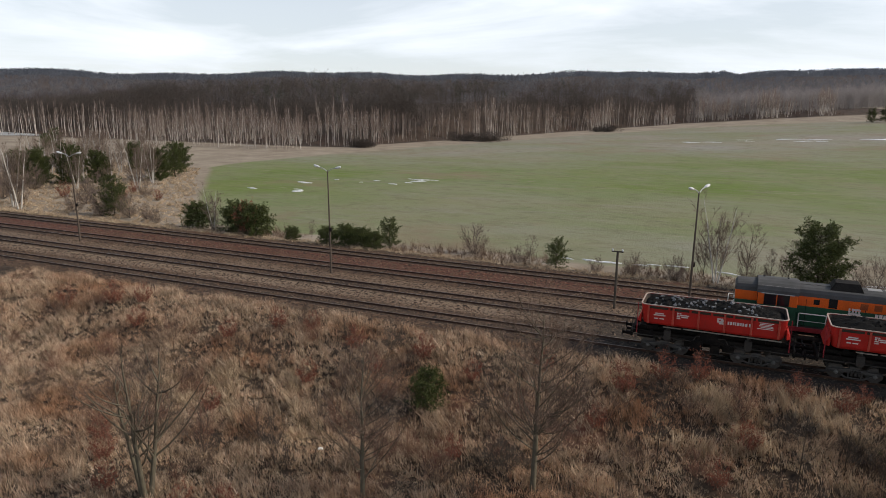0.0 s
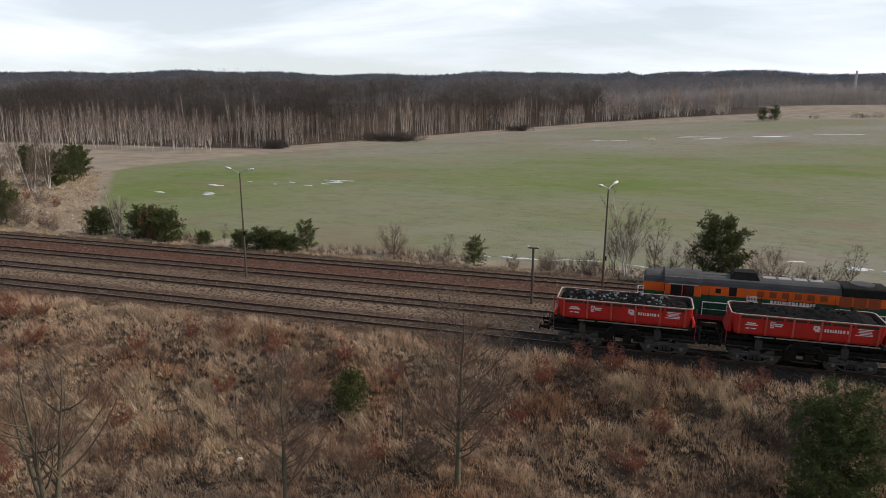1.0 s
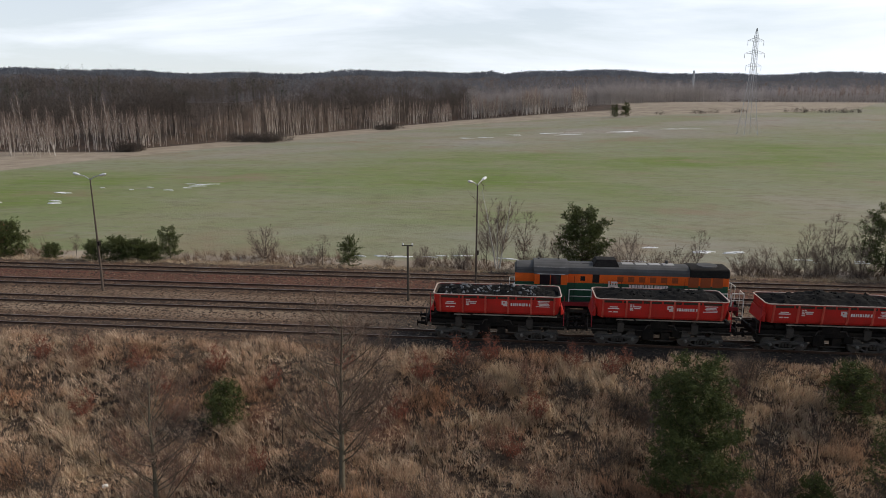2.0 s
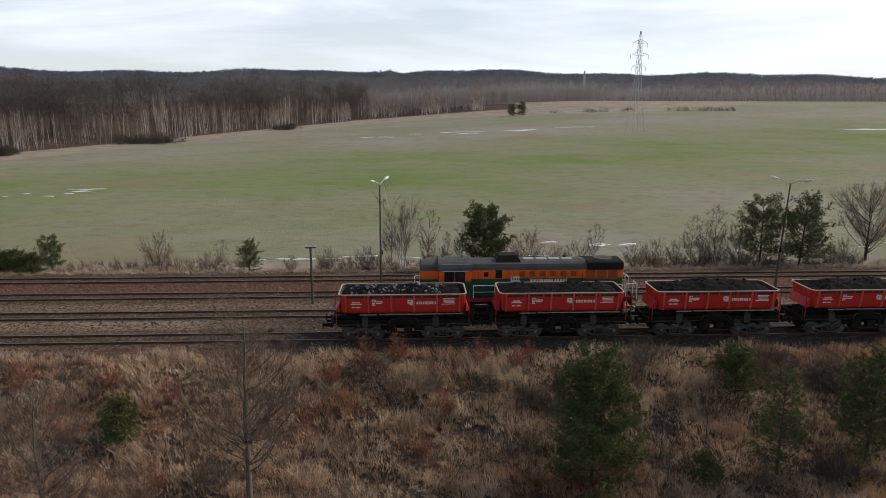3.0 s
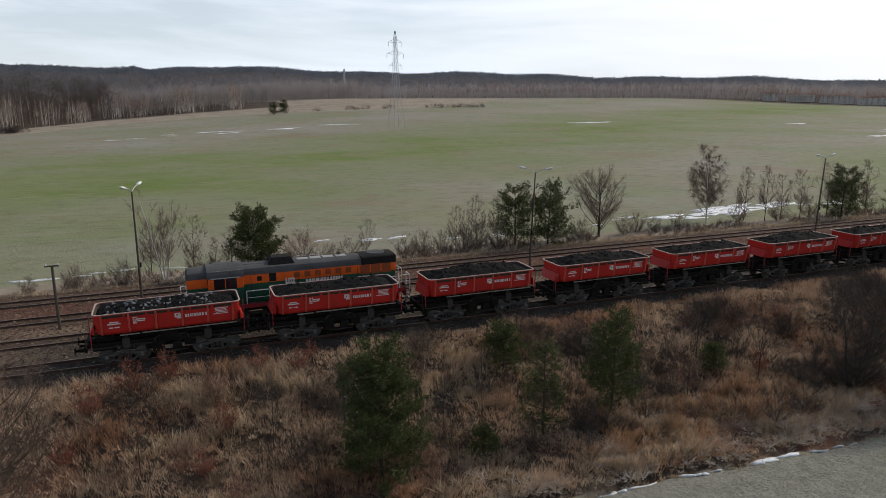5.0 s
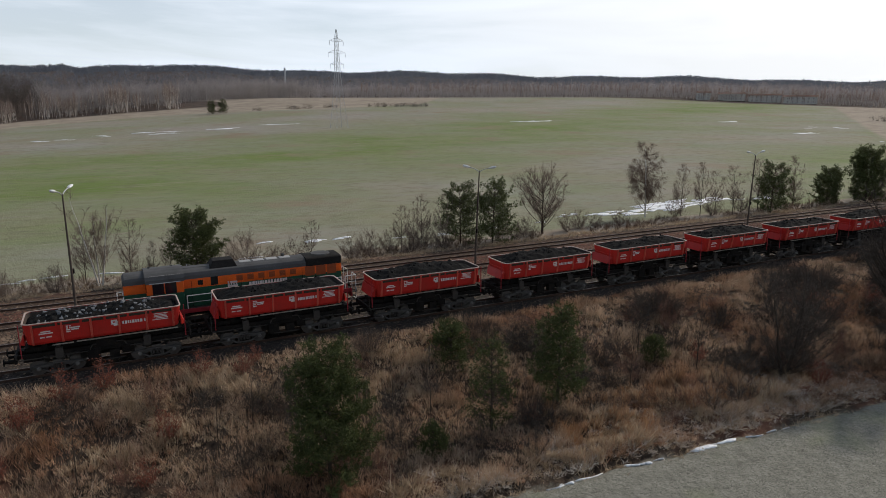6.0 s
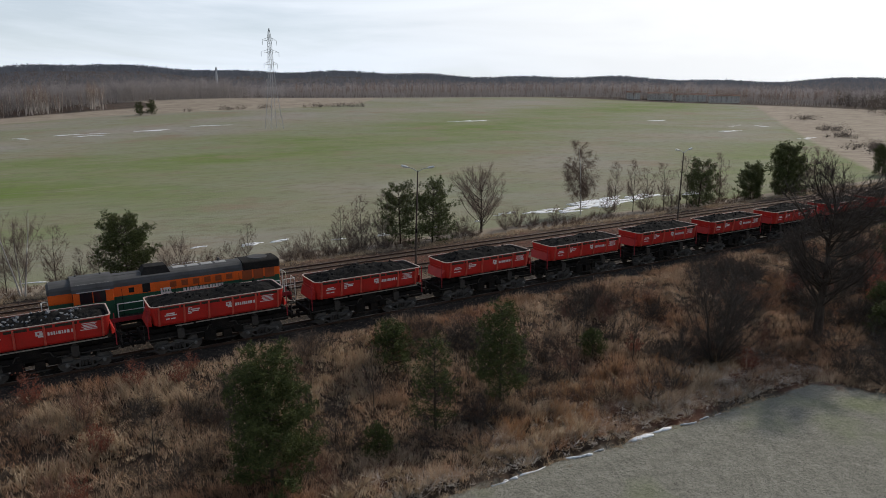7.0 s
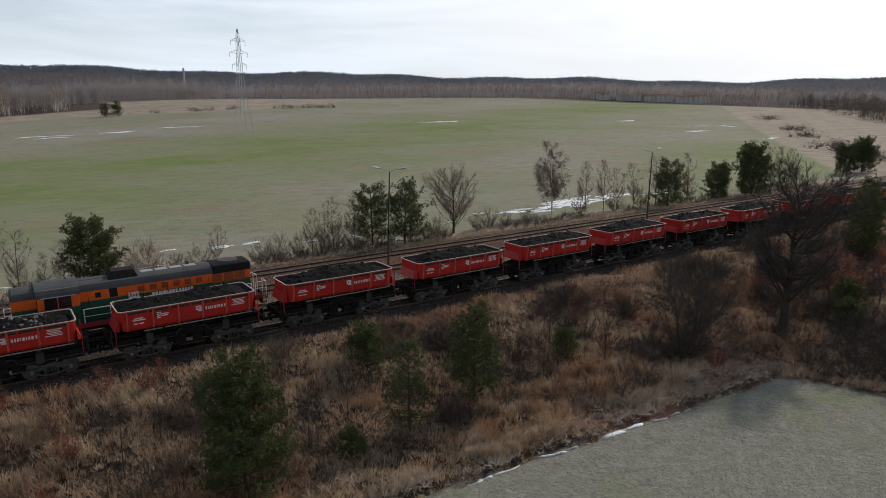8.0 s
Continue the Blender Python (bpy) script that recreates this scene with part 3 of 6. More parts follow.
def ballast_stones():
    """Loose stones on the bed near the trains."""
    nr = np.random.default_rng(8)
    n = 55000
    x = nr.uniform(-75, 95, n)
    y = nr.uniform(42.4, 63.2, n)
    size = nr.uniform(0.035, 0.085, n) * nr.choice((1.0, 1.0, 1.0, 1.6), n)
    top = np.full(n, -0.21)
    for yc in TRACK_Y:
        top = np.where(np.abs(y - yc) < 1.4, -0.155, top)
    c = np.stack([x, y, top + size * 0.1], -1)
    a = nr.uniform(0, 2 * np.pi, n)
    pts = []
    for k in range(3):
        t = a + k * 2.094 + nr.normal(0, 0.25, n)
        pts.append(c + np.stack([np.cos(t) * size, np.sin(t) * size * 0.8, np.full(n, -0.02)], -1))
    pts.append(c + np.stack([nr.normal(0, 0.2, n) * size, nr.normal(0, 0.2, n) * size, size * nr.uniform(0.5, 0.9, n)], -1))
    v = np.stack(pts, 1).reshape(-1, 3)
    f = (np.arange(n)[:, None, None] * 4 + np.array([(0, 1, 3), (1, 2, 3), (2, 0, 3)])[None]).reshape(-1, 3)
    # stones by the wagons carry coal dust and the wagons' shade in their colour
    dusty = np.repeat((x > -8 + nr.normal(0, 3, n)) & (y < 49.3), 3)
    coal = strands("dust_and_shade_stone", ((0.018, 0.015, 0.013), (0.05, 0.042, 0.035), (0.09, 0.075, 0.06)), 0.9)
    tagged(new("coaly_stones", quick_mesh("coaly_stones", v, f[dusty], coal)), "ballast stones under the wagons, black with coal dust and painted shade", "ballast", kind="stuff")
    f = f[~dusty]
    stone = strands("ballast_stone", ((0.03, 0.02, 0.014), (0.10, 0.06, 0.039), (0.17, 0.11, 0.073), (0.05, 0.033, 0.024), (0.25, 0.18, 0.125)), 0.9)
    return tagged(new("ballast_stones", quick_mesh("ballast_stones", v, f, stone)), "loose brown and pale ballast stones between the rails", "ballast", kind="stuff")


stones = ballast_stones()


# ---- rolling stock ----
def rounded(L, W, r, z, n=5):
    """A level rounded rectangle, as a ring of points."""
    pts = []
    for cx, cy, a0 in ((1, 1, 0), (-1, 1, 90), (-1, -1, 180), (1, -1, 270)):
        for k in range(n + 1):
            a = radians(a0 + 90 * k / n)
            pts.append((cx * (L / 2 - r) + r * math.cos(a), cy * (W / 2 - r) + r * math.sin(a), z))
    return pts


def wheel_geo(x, y, r, width=0.13):
    g = Geo()
    s = 1 if y > 0 else -1
    g.tube((x, y - width / 2, r), (x, y + width / 2, r), r, r, 20)
    g.tube((x, y - s * width * 0.5, r), (x, y - s * (width * 0.5 + 0.03), r), r + 0.028, r + 0.028, 20)
    g.tube((x, y + s * width * 0.5, r), (x, y + s * (width * 0.5 + 0.05), r), 0.16, 0.12, 12)
    return g


def bogie(parent, xc, wheelbase, r, axles, span, name="bogie"):
    """Side frames, springs, axle boxes, bolster and wheelsets."""
    g = Geo()
    half = wheelbase * (axles - 1) / 2
    for s in (-1, 1):
        y = s * span
        top, low = r + 0.17, r - 0.08
        upper = [(xc - half - 0.42, top - 0.10), (xc - half - 0.25, top + 0.02), (xc - half + 0.25, top + 0.02), (xc - half + 0.5, top + 0.1), (xc + half - 0.5, top + 0.1),
                 (xc + half - 0.25, top + 0.02), (xc + half + 0.25, top + 0.02), (xc + half + 0.42, top - 0.10), (xc + half + 0.2, top - 0.15), (xc + half - 0.45, top - 0.13),
                 (xc - half + 0.45, top - 0.13), (xc - half - 0.2, top - 0.15)]
        g.loft([[(x, y - 0.08, z) for x, z in upper], [(x, y + 0.08, z) for x, z in upper]])
        for k in range(axles - 1):
            xa, xb = xc - half + k * wheelbase, xc - half + (k + 1) * wheelbase
            tie = [(xa + 0.1, r + 0.02), (xa + 0.55, low - 0.14), (xb - 0.55, low - 0.14), (xb - 0.1, r + 0.02), (xb - 0.1, r - 0.08), (xb - 0.5, low - 0.25), (xa + 0.5, low - 0.25), (xa + 0.1, r - 0.08)]
            g.loft([[(x, y - 0.06, z) for x, z in tie], [(x, y + 0.06, z) for x, z in tie]])
            g.box(((xa + xb) / 2 - 0.34, y, r + 0.02), (0.1, 0.12, 0.5)).box(((xa + xb) / 2 + 0.34, y, r + 0.02), (0.1, 0.12, 0.5))
    g.box((xc, 0, r + 0.25), (0.55, 2 * span, 0.30))
    frame_ob = part(name, g, BOGIE, parent, "dusty grey cast bogie frame", 0.02)
    for s in (-1, 1):
        for k in range(axles):
            x = xc - half + k * wheelbase
            part("wheel", wheel_geo(x, s * 0.75, r), WHEEL, frame_ob, "worn steel wheel")
            part("axle_box", Geo().loft([[(x + 0.12 * math.cos(k * 0.785 + 0.39) * q, s * (span + dy), r + 0.13 * math.sin(k * 0.785 + 0.39) * q) for k in range(8)] for dy, q in ((-0.08, 1.0), (0.14, 1.0), (0.2, 0.8), (0.24, 0.5))]), AXLE_BOX, frame_ob, "pale dusty axle box")
        for dx in (-0.2, 0.0, 0.2):
            prof = [[(xc + dx + math.cos(2 * math.pi * k / 8) * (0.085 if i % 2 else 0.06), s * (span + 0.12) + math.sin(2 * math.pi * k / 8) * (0.085 if i % 2 else 0.06), r - 0.12 + 0.045 * i) for k in range(8)] for i in range(8)]
            part("spring", Geo().loft(prof), GRIME_PALE, frame_ob)
    for k in range(axles):
        x = xc - half + k * wheelbase
        part("axle", Geo().tube((x, -0.7, r), (x, 0.7, r), 0.08, 0.08, 8), GRIME, frame_ob)
    return frame_ob


def buffer_pair(parent, x, s, z=1.06):
    for y in (-0.875, 0.875):
        part("buffer", Geo().tube((x, y, z), (x + s * 0.35, y, z), 0.12, 0.12, 12).tube((x + s * 0.35, y, z), (x + s * 0.55, y, z), 0.085, 0.085, 12)
             .tube((x + s * 0.55, y, z), (x + s * 0.60, y, z), 0.23, 0.21, 16), GRIME, parent, "greasy round buffer", smooth=False)
    part("coupling", Geo().box((x + s * 0.22, 0, z), (0.45, 0.12, 0.16)).path([(x + s * 0.4, 0, z - 0.05), (x + s * 0.5, 0, z - 0.35), (x + s * 0.62, 0, z - 0.2)], 0.035), GRIME, parent)
    part("brake_hose", Geo().path([(x, 0.35, z - 0.1), (x + s * 0.2, 0.35, z - 0.25), (x + s * 0.4, 0.3, z - 0.5), (x + s * 0.55, 0.25, z - 0.3)], 0.03), SOOT, parent)


RIM_Z, TUB_L, TUB_W = 3.30, 8.55, 2.90


def lettering(parent, name, x0, z0, rows, y, h=0.07, gap=0.045, label=""):
    """Bars in place of lines of writing: rows of lists of (start, length)."""
    g = Geo()
    for i, row in enumerate(rows):
        for a, length in row:
            g.box((x0 + a + length / 2, y(z0 - i * (h + gap)), z0 - i * (h + gap) - h / 2), (length, 0.012, h))
    return part(name, g, MARK, parent, label)


def dump_wagon():
    w = thing("dump_wagon", "red tipping rail wagon with grimy black underframe, full of coal", "wagon", group="wagons of the coal train")
    chain = [rounded(7.9, 2.2, 0.3, 1.93), rounded(8.14, 2.42, 0.32, 1.99), rounded(8.24, 2.56, 0.34, 2.12), rounded(8.5, 2.82, 0.36, 3.27), rounded(8.44, 2.76, 0.34, 3.27), rounded(8.1, 2.46, 0.3, 2.15)]
    part("tub", Geo().loft(chain), RED, w, "red painted steel tub with worn patches")
    part("tub_lining", Geo().loft([rounded(8.40, 2.72, 0.33, 3.26), rounded(8.06, 2.42, 0.28, 2.2)], False, True), TUB_IN, w, "coal-blackened inside of the tub")
    rim = [rounded(8.50, 2.82, 0.36, 3.25), rounded(8.57, 2.91, 0.39, 3.26), rounded(8.57, 2.91, 0.39, 3.31), rounded(8.42, 2.76, 0.33, 3.31), rounded(8.42, 2.76, 0.33, 3.25)]
    part("rim", Geo().loft(rim, False, False), RIM, w, "pale worn steel rim")
    wall = lambda z: -(2.56 + (2.82 - 2.56) * (z - 2.12) / 1.15) / 2
    for s in (-1, 1):
        for i in range(6):
            xa, xb = -3.78 + 7.56 * i / 6 + 0.06, -3.78 + 7.56 * (i + 1) / 6 - 0.06
            ya, yb = s * (-wall(3.04) + 0.006), s * (-wall(3.2) + 0.006)
            part("rim_strip", Geo().loft([[(xa, ya, 3.04), (xb, ya, 3.04), (xb, yb, 3.2), (xa, yb, 3.2)], [(xa, ya + s * 0.02, 3.04), (xb, ya + s * 0.02, 3.04), (xb, yb + s * 0.02, 3.2), (xa, yb + s * 0.02, 3.2)]]), STRIP, w, "dark strip under the rim")
        for fx in (-3.78, -2.27, -0.755, 0.755, 2.27, 3.78):
            rib = []
            for z in (1.99, 2.12, 3.2):
                y = s * (-wall(max(z, 2.1)) if z > 2 else 1.21)
                rib.append([(fx - 0.06, y - s * 0.02, z), (fx + 0.06, y - s * 0.02, z), (fx + 0.045, y + s * 0.11, z), (fx - 0.045, y + s * 0.11, z)])
            part("rib", Geo().loft(rib), RIB_RED, w)
    for s in (-1, 1):
        e = s * 4.2
        part("end_gusset", Geo().loft([[(e + s * 0.02, -1.22, 2.02), (e + s * 0.30, -0.95, 2.02), (e + s * 0.30, 0.95, 2.02), (e + s * 0.02, 1.22, 2.02)], [(e + s * 0.01, -1.3, 2.62), (e + s * 0.03, -1.2, 2.62), (e + s * 0.03, 1.2, 2.62), (e + s * 0.01, 1.3, 2.62)]]), RED, w, "sloping red end brace")
        part("end_stiffener", Geo().box((e, 0, 2.75), (0.08, 2.1, 0.12)).box((e - s * 0.02, 0.0, 2.3), (0.08, 1.9, 0.12)), RED, w)
    f = Geo().box((0, 0, 1.22), (9.5, 0.5, 0.42)).box((0, 0.1, 0.98), (2.6, 1.3, 0.62)).box((0, 0.2, 1.62), (7.6, 1.1, 0.5))
    for s in (-1, 1):
        f.box((0, s * 1.05, 1.32), (9.5, 0.10, 0.22))
        f.box((s * 4.75, 0, 1.2), (0.14, 2.5, 0.4))
    for x in (-3.6, -2.7, -1.2, 0, 1.2, 2.7, 3.6):
        f.box((x, 0, 1.34), (0.16, 2.1, 0.16))
    f.box((0, 0, 1.55), (8.6, 1.5, 0.24))
    for x0, x1, z0, z1, y in ((-4.4, -3.4, 0.95, 1.3, 0.9), (-1.5, -0.95, 0.7, 1.3, 0.85), (0.75, 1.45, 0.65, 1.25, 0.8), (3.5, 4.5, 0.95, 1.3, 0.95), (-0.6, 0.5, 1.3, 1.75, 1.0)):
        for s in (-1, 1):
            f.box(((x0 + x1) / 2, s * y, (z0 + z1) / 2), (x1 - x0, 0.35, z1 - z0))
    for s in (-1, 1):
        f.box((-0.75, s * 0.98, 0.86), (0.7, 0.5, 0.66)).box((0.35, s * 1.02, 0.78), (0.55, 0.42, 0.5)).box((1.0, s * 0.95, 1.0), (0.4, 0.5, 0.4)).box((0.0, s * 1.08, 1.16), (2.5, 0.12, 0.16))
    part("underframe", f, GRIME, w, "grimy black steel underframe")
    for x in (-3.3, 0.9, 3.3):
        part("tub_support", Geo().box((x, 0, 1.72), (0.28, 1.9, 0.42)), GRIME, w)
    for s in (-1, 1):
        for x in (-2.55, 2.2):
            part("tipping_cylinder", Geo().tube((x, s * 1.0, 0.95), (x, s * 1.02, 1.62), 0.19, 0.19, 14).tube((x, s * 1.02, 1.62), (x, s * 0.95, 1.95), 0.1, 0.1, 12)
                 .box((x, s * 1.18, 1.32), (0.42, 0.07, 0.6)), GRIME_PALE, w, "dusty tipping cylinder with bracket")
        part("ledge", Geo().box((1.2, s * 1.18, 1.86), (5.6, 0.16, 0.035)).box((-2.3, s * 1.18, 1.84), (1.1, 0.16, 0.03)), BEIGE, w, "ledge under the tub covered in pale dust")
        part("step_rail", Geo().box((0.1, s * 1.32, 0.52), (1.5, 0.07, 0.05)), GRIME_PALE, w)
        for x in (-4.35, 4.35):
            part("step", Geo().box((x, s * 1.3, 0.5), (0.7, 0.25, 0.04)), GRIME_PALE, w)
    part("air_tank", Geo().tube((-0.9, -0.55, 0.95), (0.5, -0.55, 0.95), 0.22, 0.22, 14), GRIME, w, "black air tank", smooth=False)
    part("brake_cylinder", Geo().tube((0.8, 0.4, 0.95), (1.5, 0.4, 0.95), 0.2, 0.2, 12), GRIME, w)
    part("pipe_run", Geo().path([(-4.6, -1.12, 1.12), (-1.0, -1.12, 1.12), (-0.8, -1.12, 1.5), (0.9, -1.12, 1.5), (1.1, -1.12, 1.12), (4.6, -1.12, 1.12)], 0.035), GRIME_PALE, w)
    for s in (-1, 1):
        part("corner_handrail", Geo().path([(s * 4.72, -1.22, 1.2), (s * 4.72, -1.30, 1.3), (s * 4.72, -1.30, 2.1), (s * 4.72, -1.22, 2.2)], 0.02), GRIME_PALE, w, "dusty grab rail")
        part("end_post", Geo().box((s * 4.45, -1.15, 2.25), (0.05, 0.05, 2.0)), FRAME_RED, w)
        bogie(w, s * 2.7, 2.0, 0.46, 2, 1.0)
        buffer_pair(w, s * 4.8, s)
    y = lambda z: wall(z) - 0.012
    lettering(w, "marking", -3.35, 2.78, [[(0.0, 0.5)], [(-0.1, 0.72)], [], [(-0.05, 0.22), (0.25, 0.28)]], y)
    lettering(w, "marking", -2.05, 2.95, [[(0.0, 0.12), (0.16, 0.1)], [(0, 0.10), (0.16, 0.55)], [(0, 0.2), (0.26, 0.4)], [(0, 0.22)]], y)
    lettering(w, "emblem", 0.32, 2.92, [[(0.0, 0.34)], [(0.0, 0.1), (0.2, 0.18)], [(0.0, 0.36)], [(0.12, 0.26)]], y, 0.085, 0.012, "white emblem on the red side")
    lettering(w, "large_lettering", 0.92, 2.78, [[(0, 0.1), (0.15, 0.1), (0.3, 0.08), (0.43, 0.06), (0.54, 0.13), (0.72, 0.07), (0.84, 0.1), (0.99, 0.12), (1.2, 0.09)]], y, 0.19, 0.02, "row of bold white letters")
    lettering(w, "marking", 2.68, 2.98, [[(0, 0.8)], [(0.05, 0.66)], [(0, 0.75)], [(0.1, 0.7)], [(-0.1, 0.9)]], y, 0.045, 0.05)
    return w


def coal_heap(seed, peak, lumps, label):
    rng = random.Random(seed)
    nx, ny = 70, 24
    g = Geo()
    pts, L, W = [], 8.28, 2.62
    ph = [rng.uniform(0, 6.28) for _ in range(5)]
    for i in range(nx + 1):
        for j in range(ny + 1):
            u, v = i / nx * 2 - 1, j / ny * 2 - 1
            edge = min(1 - abs(u), (1 - abs(v)) * 0.5)
            top = peak * (0.82 + 0.18 * math.sin(u * 4 + ph[0]) + 0.1 * math.sin(u * 9 + ph[1]))
            z = 2.98 + (0.16 + top) * min(1, (1 - abs(u)) / 0.30) ** 0.8 * (1 - abs(v) ** 2.0 * 0.55)
            nz = noise.noise(Vector((u * 9 + seed * 7, v * 3.2, 0.3))) * 0.10 + noise.noise(Vector((u * 34 + seed, v * 11, 1.7))) * (0.09 if seed == 1 else 0.03)
            z += nz * (0.4 + min(1, edge * 6))
            r = 0.34
            x, y = u * L / 2, v * W / 2
            ox, oy = max(0, abs(x) - (L / 2 - r)), max(0, abs(y) - (W / 2 - r))
            if ox > 0 and oy > 0 and math.hypot(ox, oy) > r:
                k = r / math.hypot(ox, oy)
                x, y = math.copysign(L / 2 - r + ox * k, x), math.copysign(W / 2 - r + oy * k, y)
            pts.append((x, y, z))
    faces = [(i * (ny + 1) + j, (i + 1) * (ny + 1) + j, (i + 1) * (ny + 1) + j + 1, i * (ny + 1) + j + 1) for i in range(nx) for j in range(ny)]
    g.add(pts, faces)
    ob = thing("coal_heap", label, "coal heap")
    part("coal", g, COAL, ob, "black coal", smooth=False)
    st = Geo()
    for _ in range(lumps):
        u, v = rng.uniform(-0.85, 0.8), rng.uniform(-0.75, 0.75)
        i, j = int((u + 1) / 2 * nx), int((v + 1) / 2 * ny)
        c, s = Vector(pts[i * (ny + 1) + j]), rng.uniform(0.06, 0.2)
        m = Matrix.Translation(c) @ Euler((rng.uniform(0, 6), rng.uniform(0, 6), rng.uniform(0, 6))).to_matrix().to_4x4()
        q = [m @ Vector(p) * 1.0 for p in ((s, 0, 0), (-s, 0.2 * s, 0), (0, s * 0.9, 0.1 * s), (0, -s, 0), (0, 0, s * 0.8), (0.1 * s, 0, -s * 0.8))]
        st.add(q, ((0, 2, 4), (2, 1, 4), (1, 3, 4), (3, 0, 4), (2, 0, 5), (1, 2, 5), (3, 1, 5), (0, 3, 5)))
    tagged(part("lump", st, SLAG if seed == 1 else COAL, ob, "scattered pale stones" if seed == 1 else "coarse coal lumps"), kind="stuff")
    return ob


WAGON_X, WAGON_STEP, WAGONS = -0.675, 10.72, 12
first = dump_wagon()
heaps = [coal_heap(1, 0.34, 60, "black coal with pale grey stones heaped in a wagon"), coal_heap(2, 0.46, 30, "smooth heap of black coal filling a red wagon"), coal_heap(3, 0.6, 30, "high mound of black coal in a red wagon")]
for k in range(WAGONS):
    m = pose(WAGON_X + WAGON_STEP * k, TRACK_Y[3], 0)
    if k == 0:
        first.matrix_world = m
    else:
        copy_thing(first, m)
    if k < 3:
        heaps[k].matrix_world = m
    else:
        copy_thing(heaps[1 + k % 2], m @ (pose(0, 0, 0, 0, 0, 180) if k % 3 == 0 else Matrix()))


def hood_ring(x, w, z0, z1, crown):
    """Cross-section of a hood: upright sides and an arched top."""
    pts = [(x, -w, z0), (x, -w, z1)]
    for k in range(1, 8):
        a = math.pi * (1 - k / 8)
        pts.append((x, w * math.cos(a), z1 + crown * math.sin(a) ** 0.8))
    return pts + [(x, w, z1), (x, w, z0)]


def locomotive(place):
    e = thing("locomotive", "orange and green six-axle diesel locomotive with grey roof", "locomotive", place)
    deck = Geo().box((0, 0, 1.30), (16.0, 3.0, 0.22)).box((0, 0, 1.05), (15.6, 1.6, 0.4))
    part("deck", deck, GRIME, e, "grimy running deck", 0.02)
    for s in (-1, 1):
        part("side_sill", Geo().box((0, s * 1.53, 1.33), (16.0, 0.06, 0.30)), FRAME_RED, e, "dark red side sill", 0.01)
        part("walkway", Geo().box((0.6, s * 1.25, 1.425), (13.0, 0.46, 0.03)), GRIME_PALE, e, "dusty walkway plate")
    w, x0, x1 = 0.98, -5.3, 7.35
    part("lower_hood", Geo().box(((x0 + x1) / 2, 0, 2.12), (x1 - x0, 2 * w, 1.36)), GREEN, e, "dark green lower hood side", 0.02)
    part("upper_hood", Geo().box(((x0 + x1) / 2, 0, 3.14), (x1 - x0, 2 * w, 0.68)), ORANGE, e, "orange upper hood side", 0.02)
    part("hood_roof", Geo().loft([hood_ring(x0, w + 0.02, 3.46, 3.72, 0.42), hood_ring(4.6, w + 0.02, 3.46, 3.72, 0.42)]), ROOF_GREY, e, "sooty grey arched roof")
    part("radiator_roof", Geo().loft([hood_ring(4.62, w + 0.06, 3.44, 3.98, 0.16), hood_ring(7.3, w + 0.06, 3.44, 3.98, 0.16), hood_ring(7.42, w - 0.02, 3.44, 3.9, 0.14)]), SOOT, e, "dark radiator roof")
    part("radiator_fan_grille", Geo().tube((6.0, 0, 4.1), (6.0, 0, 4.18), 0.75, 0.72, 20), ROOF_GREY, e)
    for i in range(9):
        part("roof_hatch", Geo().box((-4.6 + i * 0.98, 0, 4.12), (0.8, 0.7, 0.05)), ROOF_PALE if i > 4 else ROOF_GREY, e, "", 0.015)
    part("exhaust_housing", Geo().loft([[(-2.4, -0.85, 3.85), (-0.3, -0.85, 3.85), (-0.3, 0.85, 3.85), (-2.4, 0.85, 3.85)], [(-2.0, -0.55, 4.5), (-0.6, -0.55, 4.5), (-0.6, 0.55, 4.5), (-2.0, 0.55, 4.5)]]), SOOT, e, "soot-black exhaust housing", 0.03)
    for s in (-1, 1):
        part("soot_panel", Geo().box((-2.05, s * (w + 0.005), 3.16), (0.5, 0.03, 0.62)), SOOT, e, "soot-stained side panel")
        part("side_vent", Geo().box((-3.0, s * (w + 0.008), 3.14), (0.34, 0.03, 0.34)), SOOT, e, "small dark vent")
        g = Geo()
        for i in range(6):
            x = -0.3 + i * 0.78
            part("louvre_panel", Geo().box((x, s * (w + 0.012), 3.16), (0.44, 0.03, 0.40)).box((x, s * (w + 0.03), 3.05), (0.40, 0.02, 0.03)).box((x, s * (w + 0.03), 3.16), (0.40, 0.02, 0.03)).box((x, s * (w + 0.03), 3.27), (0.40, 0.02, 0.03)),
                 surface("louvre_orange", (0.30, 0.07, 0.02), (0.12, 0.04, 0.02), 2, 20, 0.6) if i == 0 and s == -1 else bpy.data.materials["louvre_orange"], e, "dirty orange louvres")
        for x in (4.9, 5.75, 6.6):
            part("radiator_shutter", Geo().box((x, s * (w + 0.015), 3.06), (0.72, 0.03, 0.72)), bpy.data.materials["louvre_orange"], e)
        for x in (-4.7, -3.6, -0.2, 1.4, 3.0, 4.3):
            part("hood_door_seam", Geo().box((x, s * (w + 0.006), 2.4), (0.025, 0.02, 1.8)), SOOT, e)
    cab_w = 1.42
    cx = -5.35
    part("cab_body", Geo().box((cx, 0, 2.08), (2.4, 2 * cab_w, 1.28)), GREEN, e, "dark green cab side", 0.03)
    part("cab_upper", Geo().box((cx, 0, 3.13), (2.4, 2 * cab_w, 0.82)), ORANGE, e, "orange upper cab side", 0.03)
    part("cab_roof", Geo().loft([hood_ring(cx - 1.25, cab_w + 0.06, 3.52, 3.76, 0.5), hood_ring(cx + 1.25, cab_w + 0.06, 3.52, 3.76, 0.5)]), ROOF_GREY, e, "grey arched cab roof")
